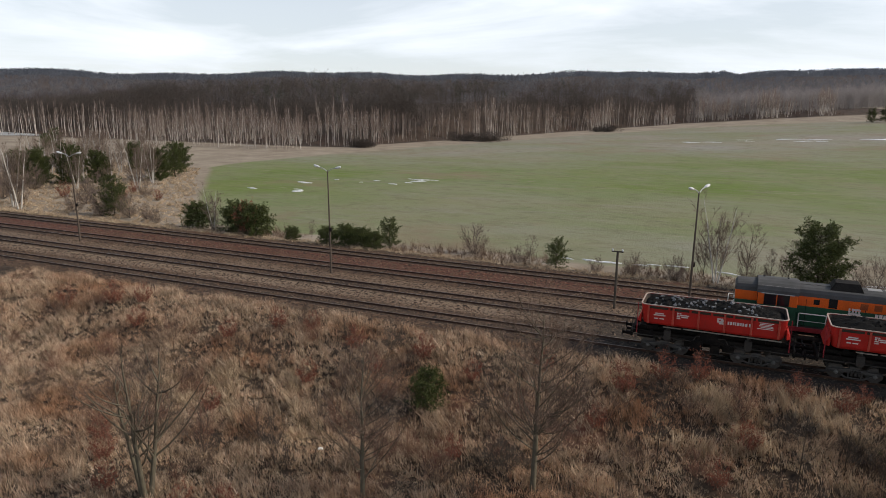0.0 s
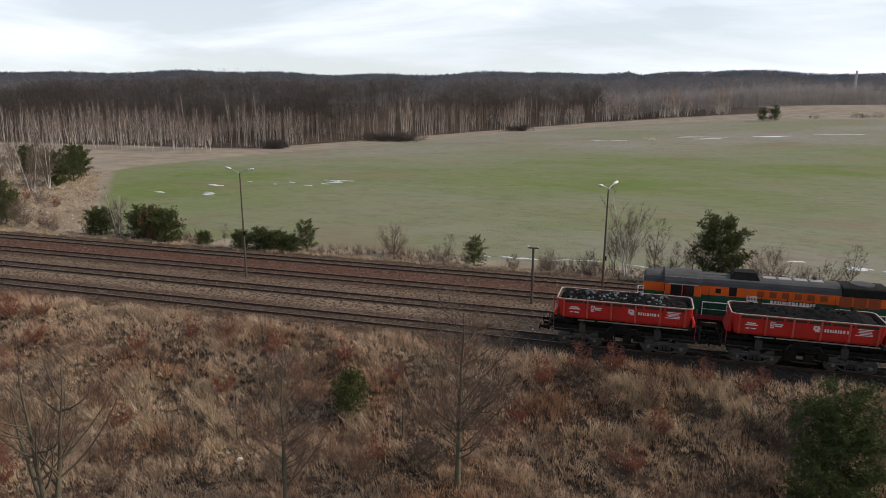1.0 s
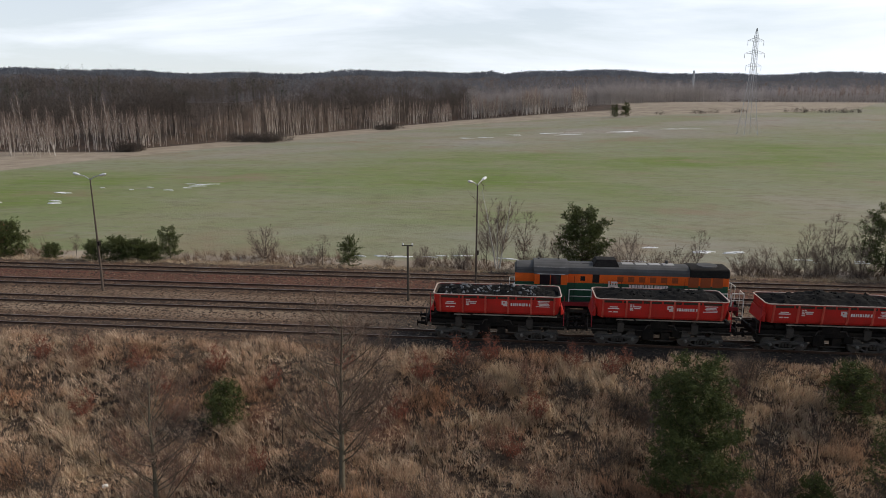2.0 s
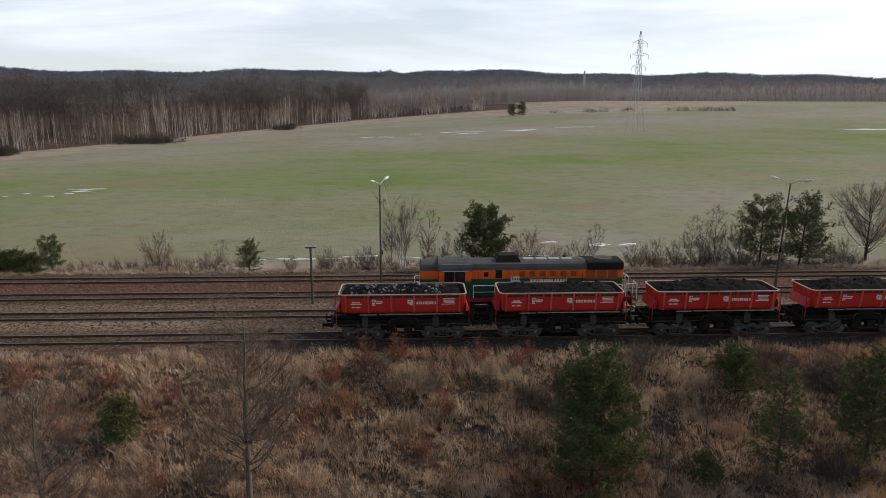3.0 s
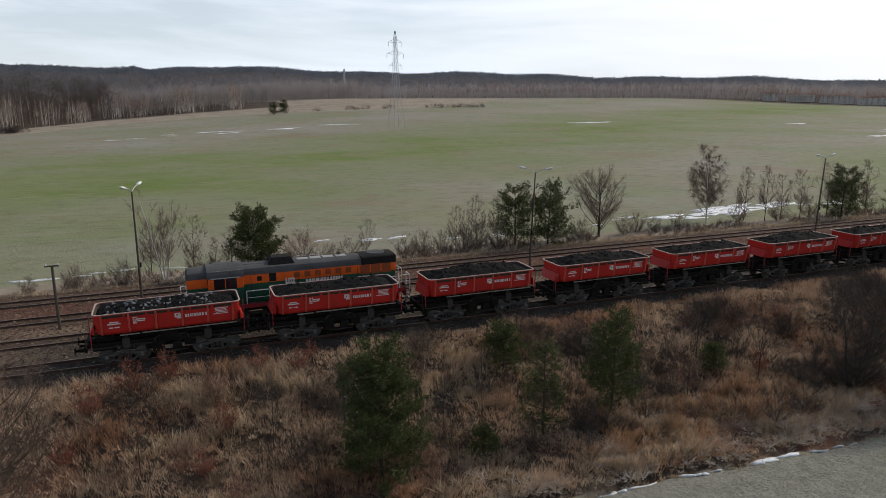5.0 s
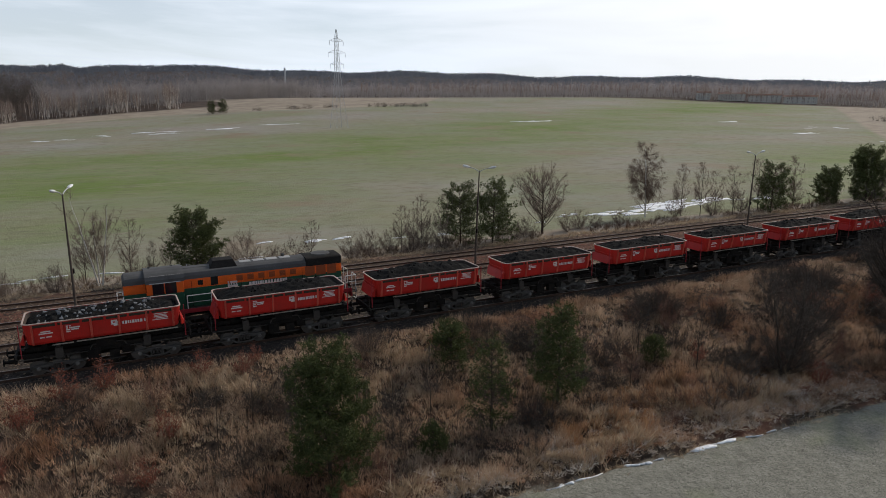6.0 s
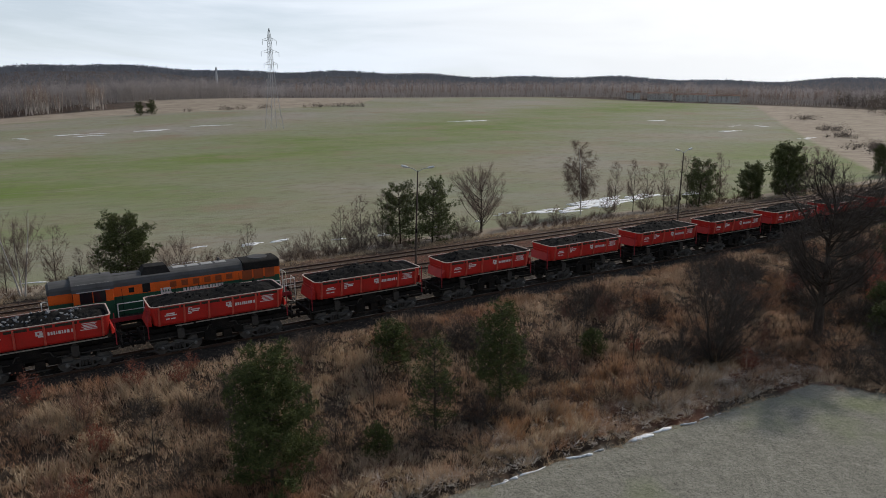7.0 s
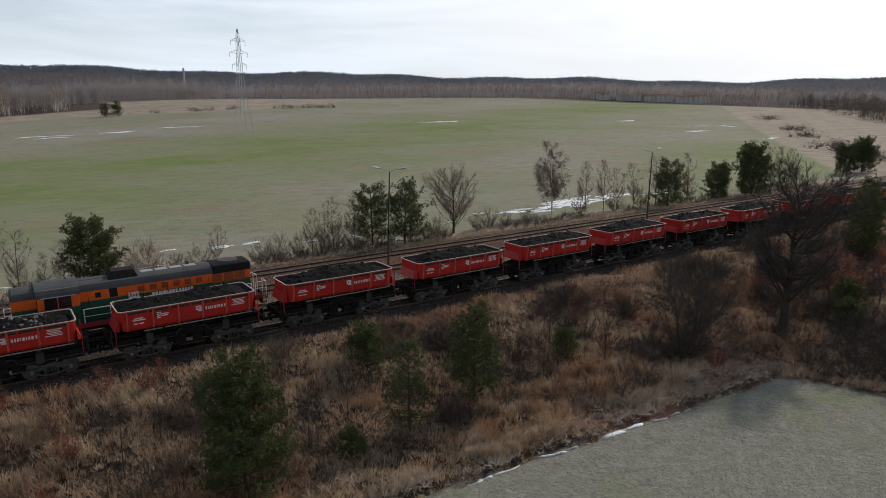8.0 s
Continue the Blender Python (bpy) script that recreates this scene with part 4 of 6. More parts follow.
    part("cab_sunshade", Geo().loft([[(cx - 1.0, s * (cab_w + 0.08), 3.5), (cx + 1.0, s * (cab_w + 0.08), 3.5), (cx + 1.0, s * (cab_w - 0.1), 4.02), (cx - 1.0, s * (cab_w - 0.1), 4.02)] for s in (-1.0, -0.97)]), ROOF_PALE, e, "weathered grey roof apron")
    part("nose_lower", Geo().box((-7.2, 0, 2.12), (1.5, 2 * w, 1.36)), GREEN, e, "dark green lower nose", 0.04)
    part("nose_upper", Geo().box((-7.2, 0, 3.14), (1.5, 2 * w, 0.68)), ORANGE, e, "orange upper nose", 0.04)
    part("nose_roof", Geo().loft([hood_ring(-7.98, w - 0.06, 3.44, 3.6, 0.3), hood_ring(-7.85, w + 0.02, 3.46, 3.72, 0.36), hood_ring(-6.5, w + 0.02, 3.46, 3.74, 0.40)]), ROOF_GREY, e, "grey nose roof")
    glass, gn, gl, gb = nodes_of("cab_glass")
    gb.inputs["Base Color"].default_value, gb.inputs["Roughness"].default_value = (0.012, 0.014, 0.016, 1), 0.08
    for s in (-1, 1):
        for x in (cx - 0.44, cx + 0.36):
            win = part("cab_window", Geo().box((x, s * (cab_w + 0.006), 3.1), (0.66, 0.03, 0.66)), glass, e, "dark cab window")
            part("window_frame", Geo().box((x, s * (cab_w + 0.012), 3.46), (0.74, 0.04, 0.05)).box((x, s * (cab_w + 0.012), 2.74), (0.74, 0.04, 0.05)).box((x - 0.35, s * (cab_w + 0.012), 3.1), (0.04, 0.04, 0.66)).box((x + 0.35, s * (cab_w + 0.012), 3.1), (0.04, 0.04, 0.66)), SOOT, win)
    for s in (-1, 1):
        part("cab_window", Geo().box((cx - 1.215, s * 1.2, 3.2), (0.03, 0.36, 0.5)), glass, e, "dark cab end window")
    for s in (-1, 1):
        part("fuel_tank", Geo().box((-0.9, s * 0.75, 0.72), (3.4, 1.3, 0.72)), SOOT, e, "black fuel tank", 0.06)
        part("warning_stripe", Geo().box((-0.95, s * 1.42, 0.96), (2.6, 0.03, 0.20)), YELLOW, e, "yellow stripe on the fuel tank")
        bogie(e, s * 4.3, 2.1, 0.525, 3, 1.12)
        buffer_pair(e, s * 8.0, s)
        part("end_beam", Geo().box((s * 8.0, 0, 1.06), (0.14, 2.9, 0.55)), FRAME_RED, e, "", 0.02)
    # handrails
    for s in (-1, 1):
        rail = Geo().path([(-4.0, s * 1.5, 2.42), (7.2, s * 1.5, 2.42), (7.2, s * 1.5, 1.2)], 0.035).path([(-4.0, s * 1.5, 1.92), (7.2, s * 1.5, 1.92)], 0.022).path([(-4.0, s * 1.5, 2.42), (-4.0, s * 1.5, 1.45)], 0.035)
        side = part("handrail", rail, RAIL_WHITE, e, "white tubular handrail")
        for i in range(6):
            x = -2.4 + i * 1.6
            part("stanchion", Geo().tube((x, s * 1.5, 1.45), (x, s * 1.5, 2.42), 0.025, 0.025, 6), RAIL_WHITE, side)
    for sx, xa, xb in ((-1, -6.75, -8.35), (1, 7.5, 8.35)):
        for s in (-1, 1):
            part("end_railing", Geo().path([(xa, s * 1.5, 1.45), (xa, s * 1.5, 2.45), (xb, s * 1.45, 2.45), (xb, s * 1.45, 0.55), (xb, s * 0.95, 0.55)], 0.035).path([(xa, s * 1.5, 1.95), (xb, s * 1.45, 1.95)], 0.022)
                 .path([(xb, s * 1.45, 2.45), (xb, s * 0.55, 2.45), (xb, s * 0.55, 1.3)], 0.03), RAIL_WHITE, e, "white end platform railing")
            for k in range(3):
                part("step", Geo().box((xb - sx * 0.22, s * 1.25, 0.45 + 0.33 * k), (0.42, 0.5, 0.04)), GRIME_PALE, e)
    part("nose_panel", Geo().box((7.385, 0, 3.1), (0.05, 1.8, 0.7)), ORANGE, e, "bright orange end face")
    part("nose_stripe", Geo().box((7.385, 0, 2.62), (0.05, 1.8, 0.22)), YELLOW, e, "yellow stripe on the end face")
    for y in (-0.6, 0.6):
        part("headlight", Geo().tube((7.4, y, 3.0), (7.5, y, 3.0), 0.13, 0.12, 12), LAMP_GLASS, e, "round headlight")
        part("headlight", Geo().tube((-7.94, y, 2.5), (-8.02, y, 2.5), 0.12, 0.11, 12), LAMP_GLASS, e, "round headlight")
    for x, r in ((-6.2, 0.09), (-4.7, 0.07), (3.2, 0.12)):
        part("roof_horn", Geo().tube((x, 0.3, 4.1), (x, 0.3, 4.34), r, r * 0.8, 10), ROOF_GREY, e)
    yn = -w - 0.02
    lettering(e, "emblem", -1.15, 2.98, [[(0.0, 0.1), (0.18, 0.5)], [(0, 0.12), (0.2, 0.1), (0.38, 0.1), (0.56, 0.1)], [(0.0, 0.7)], [(0.06, 0.1), (0.24, 0.1), (0.42, 0.1), (0.6, 0.1)]], lambda z: yn, 0.13, 0.015, "white emblem on the hood")
    lettering(e, "large_lettering", 0.35, 2.76, [[(0, 0.17), (0.23, 0.17), (0.46, 0.12), (0.62, 0.08), (0.75, 0.22), (1.02, 0.07), (1.14, 0.17), (1.36, 0.17), (1.58, 0.14), (1.82, 0.15), (2.02, 0.16), (2.23, 0.16), (2.44, 0.16), (2.65, 0.13)]], lambda z: yn, 0.30, 0.02, "row of bold white letters")
    lettering(e, "marking", -5.8, 2.5, [[(0, 0.18), (0.22, 0.2), (0.5, 0.22)]], lambda z: -cab_w - 0.02, 0.13)
    lettering(e, "marking", -6.0, 2.1, [[(0, 0.3), (0.36, 0.3), (0.75, 0.35)], [(0.2, 0.3), (0.6, 0.2)]], lambda z: -cab_w - 0.02, 0.09, 0.07)
    return e


locomotive((8.5, TRACK_Y[2], 0))


# ---- masts ----
def lamp_post(x, y, turn, lean):
    p = thing("yard_lamp", "tall thin yard lamp with two white lamp heads", "street lamp", (x, y, -0.3), turn, "yard lamps")
    top = Vector((lean, 0, 9.75))
    part("pole", Geo().tube((0, 0, -0.4), (0, 0, 2.2), 0.11, 0.10, 10).tube((0, 0, 2.2), top, 0.095, 0.05, 10), CONCRETE, p, "slender weathered pole", smooth=False)
    part("cabinet", Geo().box((0.12, -0.03, 4.25), (0.16, 0.2, 0.34)), GRIME, p, "small dark box on the pole")
    for s in (-1, 1):
        end = top + Vector((s * 0.95, 0, 0.28))
        arm = part("arm", Geo().path([top - Vector((0, 0, 0.1)), top + Vector((s * 0.45, 0, 0.16)), end], 0.035), GALV, p, "thin steel arm")
        tilt = pose(end.x, end.y, end.z, 0, -s * 12, 0)
        rings = []
        for u, hw, hh in ((0.0, 0.05, 0.04), (0.08, 0.11, 0.08), (0.35, 0.15, 0.11), (0.6, 0.12, 0.09), (0.68, 0.04, 0.03)):
            rings.append([tilt @ Vector((s * u, hw * math.cos(2 * math.pi * k / 10), hh * math.sin(2 * math.pi * k / 10))) for k in range(10)])
        head = part("lamp_head", Geo().loft(rings), LAMP_GLASS, arm, "pale oval lamp head", smooth=True)
    return p


for x, turn, lean in ((-68.2, 10, -0.25), (-34.6, -8, -0.12), (-2.55, 68, 0.05), (30.1, -52, 0.3), (66.1, 5, 0.3)):
    lamp_post(x, 53.2, turn, lean)

post = thing("signal_post", "short dark post with a crossbar between the tracks", "post", (-8.1, 53.2, -0.3))
part("pole", Geo().tube((0, 0, -0.3), (0, 0, 4.75), 0.11, 0.09, 8), WOOD_POST, post, "dark weathered pole")
part("crossbar", Geo().box((0, -0.05, 4.72), (0.9, 0.1, 0.1)), WOOD_POST, post)
for x in (-0.38, 0.38):
    part("insulator", Geo().tube((x, -0.05, 4.77), (x, -0.05, 4.92), 0.06, 0.05, 8), LAMP_GLASS, post, "pale insulator")


def lattice_pylon(x, y, height):
    p = thing("pylon", "grey steel lattice power pylon with three crossarms", "pylon", (x, y, float(land(x, y))), 12)
    levels = [(0, 2.7), (6, 2.1), (11.5, 1.6), (16.5, 1.2), (20.5, 0.95), (24, 0.8), (27, 0.72), (30, 0.65), (33, 0.58), (36, 0.45), (height, 0.08)]
    for sx in (-1, 1):
        for sy in (-1, 1):
            rings = [[(sx * h + 0.075 * math.cos(k * 1.257), sy * h + 0.075 * math.sin(k * 1.257), z) for k in range(5)] for z, h in levels]
            part("leg", Geo().loft(rings), GALV, p)
    br = Geo()
    for (za, ha), (zb, hb) in zip(levels, levels[1:]):
        for (a, b) in (((-1, -1), (1, -1)), ((1, -1), (1, 1)), ((1, 1), (-1, 1)), ((-1, 1), (-1, -1))):
            br.tube((a[0] * ha, a[1] * ha, za), (b[0] * hb, b[1] * hb, zb), 0.028, 0.028, 4)
            br.tube((b[0] * ha, b[1] * ha, za), (a[0] * hb, a[1] * hb, zb), 0.028, 0.028, 4)
            br.tube((a[0] * hb, a[1] * hb, zb), (b[0] * hb, b[1] * hb, zb), 0.028, 0.028, 4)
    part("bracing", br, GALV, p, "thin crossed bracing")
    for z, reach in ((25.0, 3.0), (29.5, 3.9), (34.0, 3.1)):
        arm = Geo()
        for s in (-1, 1):
            for d in (-0.55, 0.55):
                arm.tube((s * 0.5, d, z), (s * reach, 0, z + 0.25), 0.045, 0.035, 4)
                arm.tube((s * 0.5, d, z + 1.3), (s * reach, 0, z + 0.3), 0.04, 0.03, 4)
            for k in (0.35, 0.65):
                arm.tube((s * (0.5 + (reach - 0.5) * k), 0, z), (s * (0.5 + (reach - 0.5) * k), 0, z + 1.3 * (1 - k) + 0.2), 0.03, 0.03, 4)
        a = part("crossarm", arm, GALV, p)
        for s in (-1, 1):
            part("insulator_string", Geo().tube((s * reach, 0, z + 0.2), (s * reach, 0, z - 1.5), 0.09, 0.09, 6), LAMP_GLASS, a)
    return p


lattice_pylon(89.1, 271.6, 38.7)


# ---- plants ----
def fan(nr, height, width, first, limbs, subs, twigs, rise=(0.8, 1.7), trunk_r=0.1, leader=0.8, sub_len=0.4, twig_len=0.5, tw=0.014, weep=0.0, lean=0.03, limb_r=0.18):
    """A leafless plant: trunk and limbs as tube rows, side branches and twigs as slivers."""
    n, bow = 7, nr.normal(0, lean, 2)
    axis = lambda z: np.stack([bow[0] * z * z / height, bow[1] * z * z / height, z], -1)
    stem = axis(np.linspace(0, leader * height, n + 1)) + np.concatenate([nr.normal(0, 0.006 * height, (n + 1, 2)) * np.linspace(0, 1, n + 1)[:, None], np.zeros((n + 1, 1))], 1)
    sr = trunk_r * (1 - 0.88 * np.linspace(0, 1, n + 1))
    rows = [np.concatenate([stem[:-1], stem[1:], sr[:-1, None], sr[1:, None]], 1)]
    d = nr.normal(size=(limbs, 3))
    d /= np.linalg.norm(d, axis=1, keepdims=True)
    d[:, 2] = d[:, 2] * 0.82 + 0.18
    end = d * np.array([width, width, (1 - first) / 2 * height]) * nr.uniform(0.65, 1.03, (limbs, 1))
    end[:, 2] += (first + 1) / 2 * height
    far = np.hypot(end[:, 0], end[:, 1])
    zs = np.clip(end[:, 2] - far * nr.uniform(*rise, limbs), first * height * 0.65, leader * height * 0.96)
    start = axis(zs)
    end[:, :2] += axis(end[:, 2])[:, :2]
    mid = (start + end) / 2 + (end - start) * np.array([0.16, 0.16, -0.10]) + nr.normal(0, 0.035 * height, (limbs, 3))
    curve = lambda t: start[:, None] * ((1 - t) ** 2)[..., None] + mid[:, None] * (2 * t * (1 - t))[..., None] + end[:, None] * (t ** 2)[..., None]
    steps = np.broadcast_to(np.linspace(0, 1, 5)[None], (limbs, 5))
    pts = curve(steps)
    r = (trunk_r * limb_r * (1 - 0.65 * zs / height))[:, None] * (1 - 0.82 * steps) + 0.004
    for i in range(4):
        rows.append(np.concatenate([pts[:, i], pts[:, i + 1], r[:, i, None], r[:, i + 1, None]], 1))
    t = nr.uniform(0.2, 1.0, (limbs, subs))
    p = curve(t)
    tang = (mid - start)[:, None] * (1 - t)[..., None] + (end - mid)[:, None] * t[..., None]
    tang /= np.linalg.norm(tang, axis=-1, keepdims=True) + 1e-9
    sd = tang * 0.75 + nr.normal(0, 0.5, p.shape) + np.array([0, 0, 0.22 - weep * 0.5])
    sd /= np.linalg.norm(sd, axis=-1, keepdims=True)
    sd *= (sub_len * width * (1.15 - 0.55 * t) * nr.uniform(0.45, 1.2, t.shape))[..., None]
    k = nr.uniform(0.12, 1.0, (limbs, subs, twigs))
    tp = p[:, :, None] + sd[:, :, None] * k[..., None]
    td = sd[:, :, None] / (np.linalg.norm(sd, axis=-1)[:, :, None, None] + 1e-9) * 0.7 + nr.normal(0, 0.5, tp.shape) + np.array([0, 0, 0.15 - weep])
    td *= (twig_len * nr.uniform(0.4, 1.2, k.shape) / np.linalg.norm(td, axis=-1))[..., None]
    a = slivers(p.reshape(-1, 3), (p + sd).reshape(-1, 3), np.full(t.size, tw * 1.9), nr)
    b = slivers(tp.reshape(-1, 3), (tp + td).reshape(-1, 3), np.full(k.size, tw), nr)
    return np.concatenate(rows), joined(a, b)


def fan_tree(name, seed, label, category, bark, twigs_mat, stems=1, group="", leaves=None, leaf_count=0, limb_mat=None, **kw):
    """One plant with one or several stems from the root, with or without clinging leaves."""
    nr = np.random.default_rng(seed)
    t = thing(name, label, category, group=group)
    rows, fine = [], []
    for k in range(stems):
        segs, (v, f) = fan(nr, **{**kw, "height": kw["height"] * (1 - 0.12 * k)})
        if stems > 1:
            a = k * 2.4 + seed
            tilt = 0.16 * np.array([math.cos(a), math.sin(a)])
            for i in (0, 3):
                segs[:, i:i + 2] += segs[:, i + 2:i + 3] * tilt + tilt
            v[:, :2] += v[:, 2:3] * tilt + tilt
        rows.append(segs)
        fine.append((v, f))
    if limb_mat:
        # limbs share the colour of the twigs
        fine.append(tubes(np.concatenate([segs[7:] for segs in rows]), 3))
        rows = [segs[:7] for segs in rows]
    v, f = tubes(np.concatenate(rows), 5 if kw["trunk_r"] > 0.07 else 3)
    new("trunk", quick_mesh("trunk", v, f, bark)).parent = t
    v, f = joined(*fine)
    new("crown", quick_mesh("crown", v, f, twigs_mat)).parent = t
    if leaves:
        pick = v[nr.integers(0, len(v), leaf_count)] + nr.normal(0, 0.05, (leaf_count, 3))
        d = nr.normal(size=pick.shape)
        d /= np.linalg.norm(d, axis=1, keepdims=True)
        v, f = slivers(pick, pick + d * 0.11, np.full(leaf_count, 0.085), nr)
        new("foliage", quick_mesh("foliage", v, f, leaves)).parent = t
    return t


def pine(name, seed, label, height, spread, group="", place=None, start=0.12, density=1.0, gap=0.0, category="pine tree", thick=5):
    rng = random.Random(seed)
    nr = np.random.default_rng(seed)
    t = thing(name, label, category, place or (0, 0, 0), rng.uniform(0, 360), group)
    g, segs, tufts = Geo(), [], []
    bow = [rng.uniform(-0.12, 0.12), rng.uniform(-0.12, 0.12)]
    at = lambda u: Vector((bow[0] * u * height * 0.5, bow[1] * u * height * 0.5, u * height))
    for i in range(8):
        g.tube(at(i / 8), at((i + 1) / 8), 0.016 * height * (1 - i / 8.6), 0.016 * height * (1 - (i + 1) / 8.6), 7)
    u = start
    while u < 0.985:
        n = rng.randint(4, 6)
        for k in range(n):
            if rng.random() < gap:
                continue
            shape = math.sin(math.pi * min(1, (1 - u) * 0.66 + 0.08)) ** 0.7
            length = spread * shape * rng.uniform(0.55, 1.2)
            a = 2 * math.pi * (k + rng.random() * 0.9) / n
            up = 0.1 + 0.6 * u + rng.uniform(-0.25, 0.25)
            p = at(u + rng.uniform(-0.02, 0.02))
            d = Vector((math.cos(a), math.sin(a), up)).normalized()
            m = max(2, int(length / 0.34))
            for i in range(m):
                q = p + d * (length / m)
                d = (d + Vector((rng.gauss(0, 0.16), rng.gauss(0, 0.16), 0.07 + rng.gauss(0, 0.1)))).normalized()
                segs.append((*p, *q, 0.024 * (1 - i / m) + 0.007, 0.016 * (1 - i / m) + 0.005))
                if i >= m * 0.2:
                    wide = 0.12 + 0.05 * length * (1 - i / m) + 0.06
                    for _ in range(thick):
                        tufts.append(q + Vector((rng.gauss(0, wide), rng.gauss(0, wide), rng.gauss(0, wide * 0.7) + 0.04)))
                p = q
            tufts.append(p)
        u += rng.uniform(0.04, 0.07)
    part("trunk", g, BARK_DARK, t, "dark rough trunk")
    v, f = tubes(np.array(segs), 3)
    ob = tagged(new("branchwork", quick_mesh("branchwork", v, f, BARK_DARK)), kind="stuff")
    ob.parent = t
    c = np.repeat(np.array([tuple(p) for p in tufts]), max(4, int(7 * density)), 0)
    dirs = nr.normal(size=c.shape)
    dirs[:, 2] = dirs[:, 2] * 0.7 + 0.35
    dirs /= np.linalg.norm(dirs, axis=1, keepdims=True)
    base = c + nr.normal(0, 0.05, c.shape)
    v, f = slivers(base, base + dirs * nr.uniform(0.10, 0.26, (len(c), 1)), nr.uniform(0.034, 0.066, len(c)), nr)
    ob = new("crown", quick_mesh("crown", v, f, NEEDLE))
    ob.parent = t
    return t


def put(proto, rows, used):
    """Stands a thing at its first place and copies of it at the others: rows of x, y, turn, scale."""
    for i, (x, y, turn, s) in enumerate(rows):
        m = pose(x, y, float(bumpy(x, y)) - 0.05, 0, 0, turn) @ Matrix.Scale(s, 4)
        if i == 0 and proto not in used:
            proto.matrix_world = m
            used.add(proto)
        else:
            base = proto.matrix_basis.copy()
            proto.scale = (1, 1, 1)
            copy_thing(proto, m)
            proto.matrix_basis = base


USED = set()
# leafless trees on the bank below the line
put(fan_tree("bank_tree", 11, "leafless forked tree with greenish bark on the grassy bank", "tree", BARK, TWIG_BANK, stems=3, height=9.6, width=2.5, first=0.3, limbs=11, subs=11, twigs=9, limb_r=0.42, rise=(0.7, 1.9), trunk_r=0.15, leader=0.85, sub_len=0.5, twig_len=0.5, tw=0.014), [(-24.6, 21.3, 20, 1)], USED)
put(fan_tree("bank_tree", 12, "slim leafless tree with fine upright twigs on the bank", "tree", BARK, TWIG_BANK, height=8.2, width=2.5, first=0.16, limbs=34, subs=12, twigs=11, rise=(0.5, 1.9), trunk_r=0.13, leader=0.88, sub_len=0.48, twig_len=0.55, limb_r=0.24, tw=0.013), [(-15.2, 25.6, 0, 1)], USED)
put(fan_tree("bank_tree", 13, "leafless alder with many fine side branches on the bank", "tree", BARK, TWIG_BANK, height=10.4, width=2.9, first=0.14, limbs=48, subs=13, twigs=11, rise=(0.3, 1.7), trunk_r=0.17, leader=0.9, sub_len=0.45, twig_len=0.6, limb_r=0.24, tw=0.014), [(-7.8, 29.3, 0, 1)], USED)
put(fan_tree("oak_tree", 14, "large dark leafless tree with wide crooked limbs", "tree", BARK_DARK, TWIG_DARK, height=14.4, width=4.6, first=0.16, limbs=64, subs=19, twigs=20, rise=(0.1, 1.5), limb_r=0.26, trunk_r=0.42, leader=0.72, sub_len=0.36, twig_len=0.7, tw=0.02), [(52.6, 28.0, 0, 1)], USED)
put(fan_tree("bank_tree", 15, "dark leafless bushy tree at the foot of the bank", "tree", BARK_DARK, TWIG_DARK, stems=2, height=8.2, width=2.9, first=0.04, limbs=30, subs=11, twigs=10, rise=(0.5, 2.0), trunk_r=0.13, leader=0.7, sub_len=0.42, twig_len=0.55, tw=0.014), [(40.9, 28.8, 0, 1), (45.3, 31.0, 70, 0.95)], USED)
# pines on the bank
put(pine("bank_pine", 21, "bushy young pine on the grassy bank", 6.4, 2.5, density=1.5, thick=10, start=0.06), [(8.8, 30.2, 0, 1)], USED)
put(pine("bank_pine", 22, "thin young pine among dry grass", 5.6, 1.35, density=0.9, gap=0.1, thick=5), [(18.7, 31.0, 0, 1)], USED)
put(pine("bank_pine", 23, "young pine with bare lower trunk on the bank", 6.4, 1.7, density=1.3, start=0.2, thick=7), [(23.3, 31.0, 0, 1), (79.0, 34.0, 60, 1.25), (88.0, 38.0, 160, 1.1)], USED)
put(pine("bank_pine", 24, "low dark conifer bush in dry grass", 2.4, 1.0, density=1.2, category="conifer"), [(-15.9, 34.5, 0, 1), (14.5, 30.2, 60, 0.75), (19.2, 37.0, 140, 1.2), (33.5, 33.5, 200, 0.8), (56.5, 25.0, 30, 1.1), (61, 27.0, 90, 1.3)], USED)

# beyond the line
put(pine("verge_pine", 31, "dense dark pine on the verge beyond the tracks", 6.3, 3.3, density=1.5, start=0.03, thick=9), [(7.3, 66.0, 0, 0.92), (-109.3, 105.0, 80, 0.95), (109.7, 66.5, 40, 1.25), (101.6, 67.6, 200, 0.85), (-120, 93, 10, 1.1), (-131, 119, 140, 0.9), (-122, 124, 60, 0.9), (-123, 88, 200, 1.0), (-117, 97, 30, 0.9), (163, 73, 70, 1.1), (157, 74, 10, 0.9)], USED)
put(pine("verge_pine", 32, "upright open pine on the verge", 6.9, 2.9, density=1.2, gap=0.06, thick=7, start=0.06), [(36.8, 68.6, 0, 0.98), (39.8, 66.4, 70, 1.02), (86.8, 66.2, 140, 1.0), (-36.0, 67.7, 30, 0.5), (-16.1, 66.0, 100, 0.44), (-112, 112, 20, 1.0), (-126, 92, 50, 0.7), (-212, 160, 90, 0.9), (-206, 152, 9, 0.7), (57, 392, 0, 0.95), (63, 394, 120, 1.05), (-82, 70, 10, 0.8), (-140, 96, 30, 0.8)], USED)
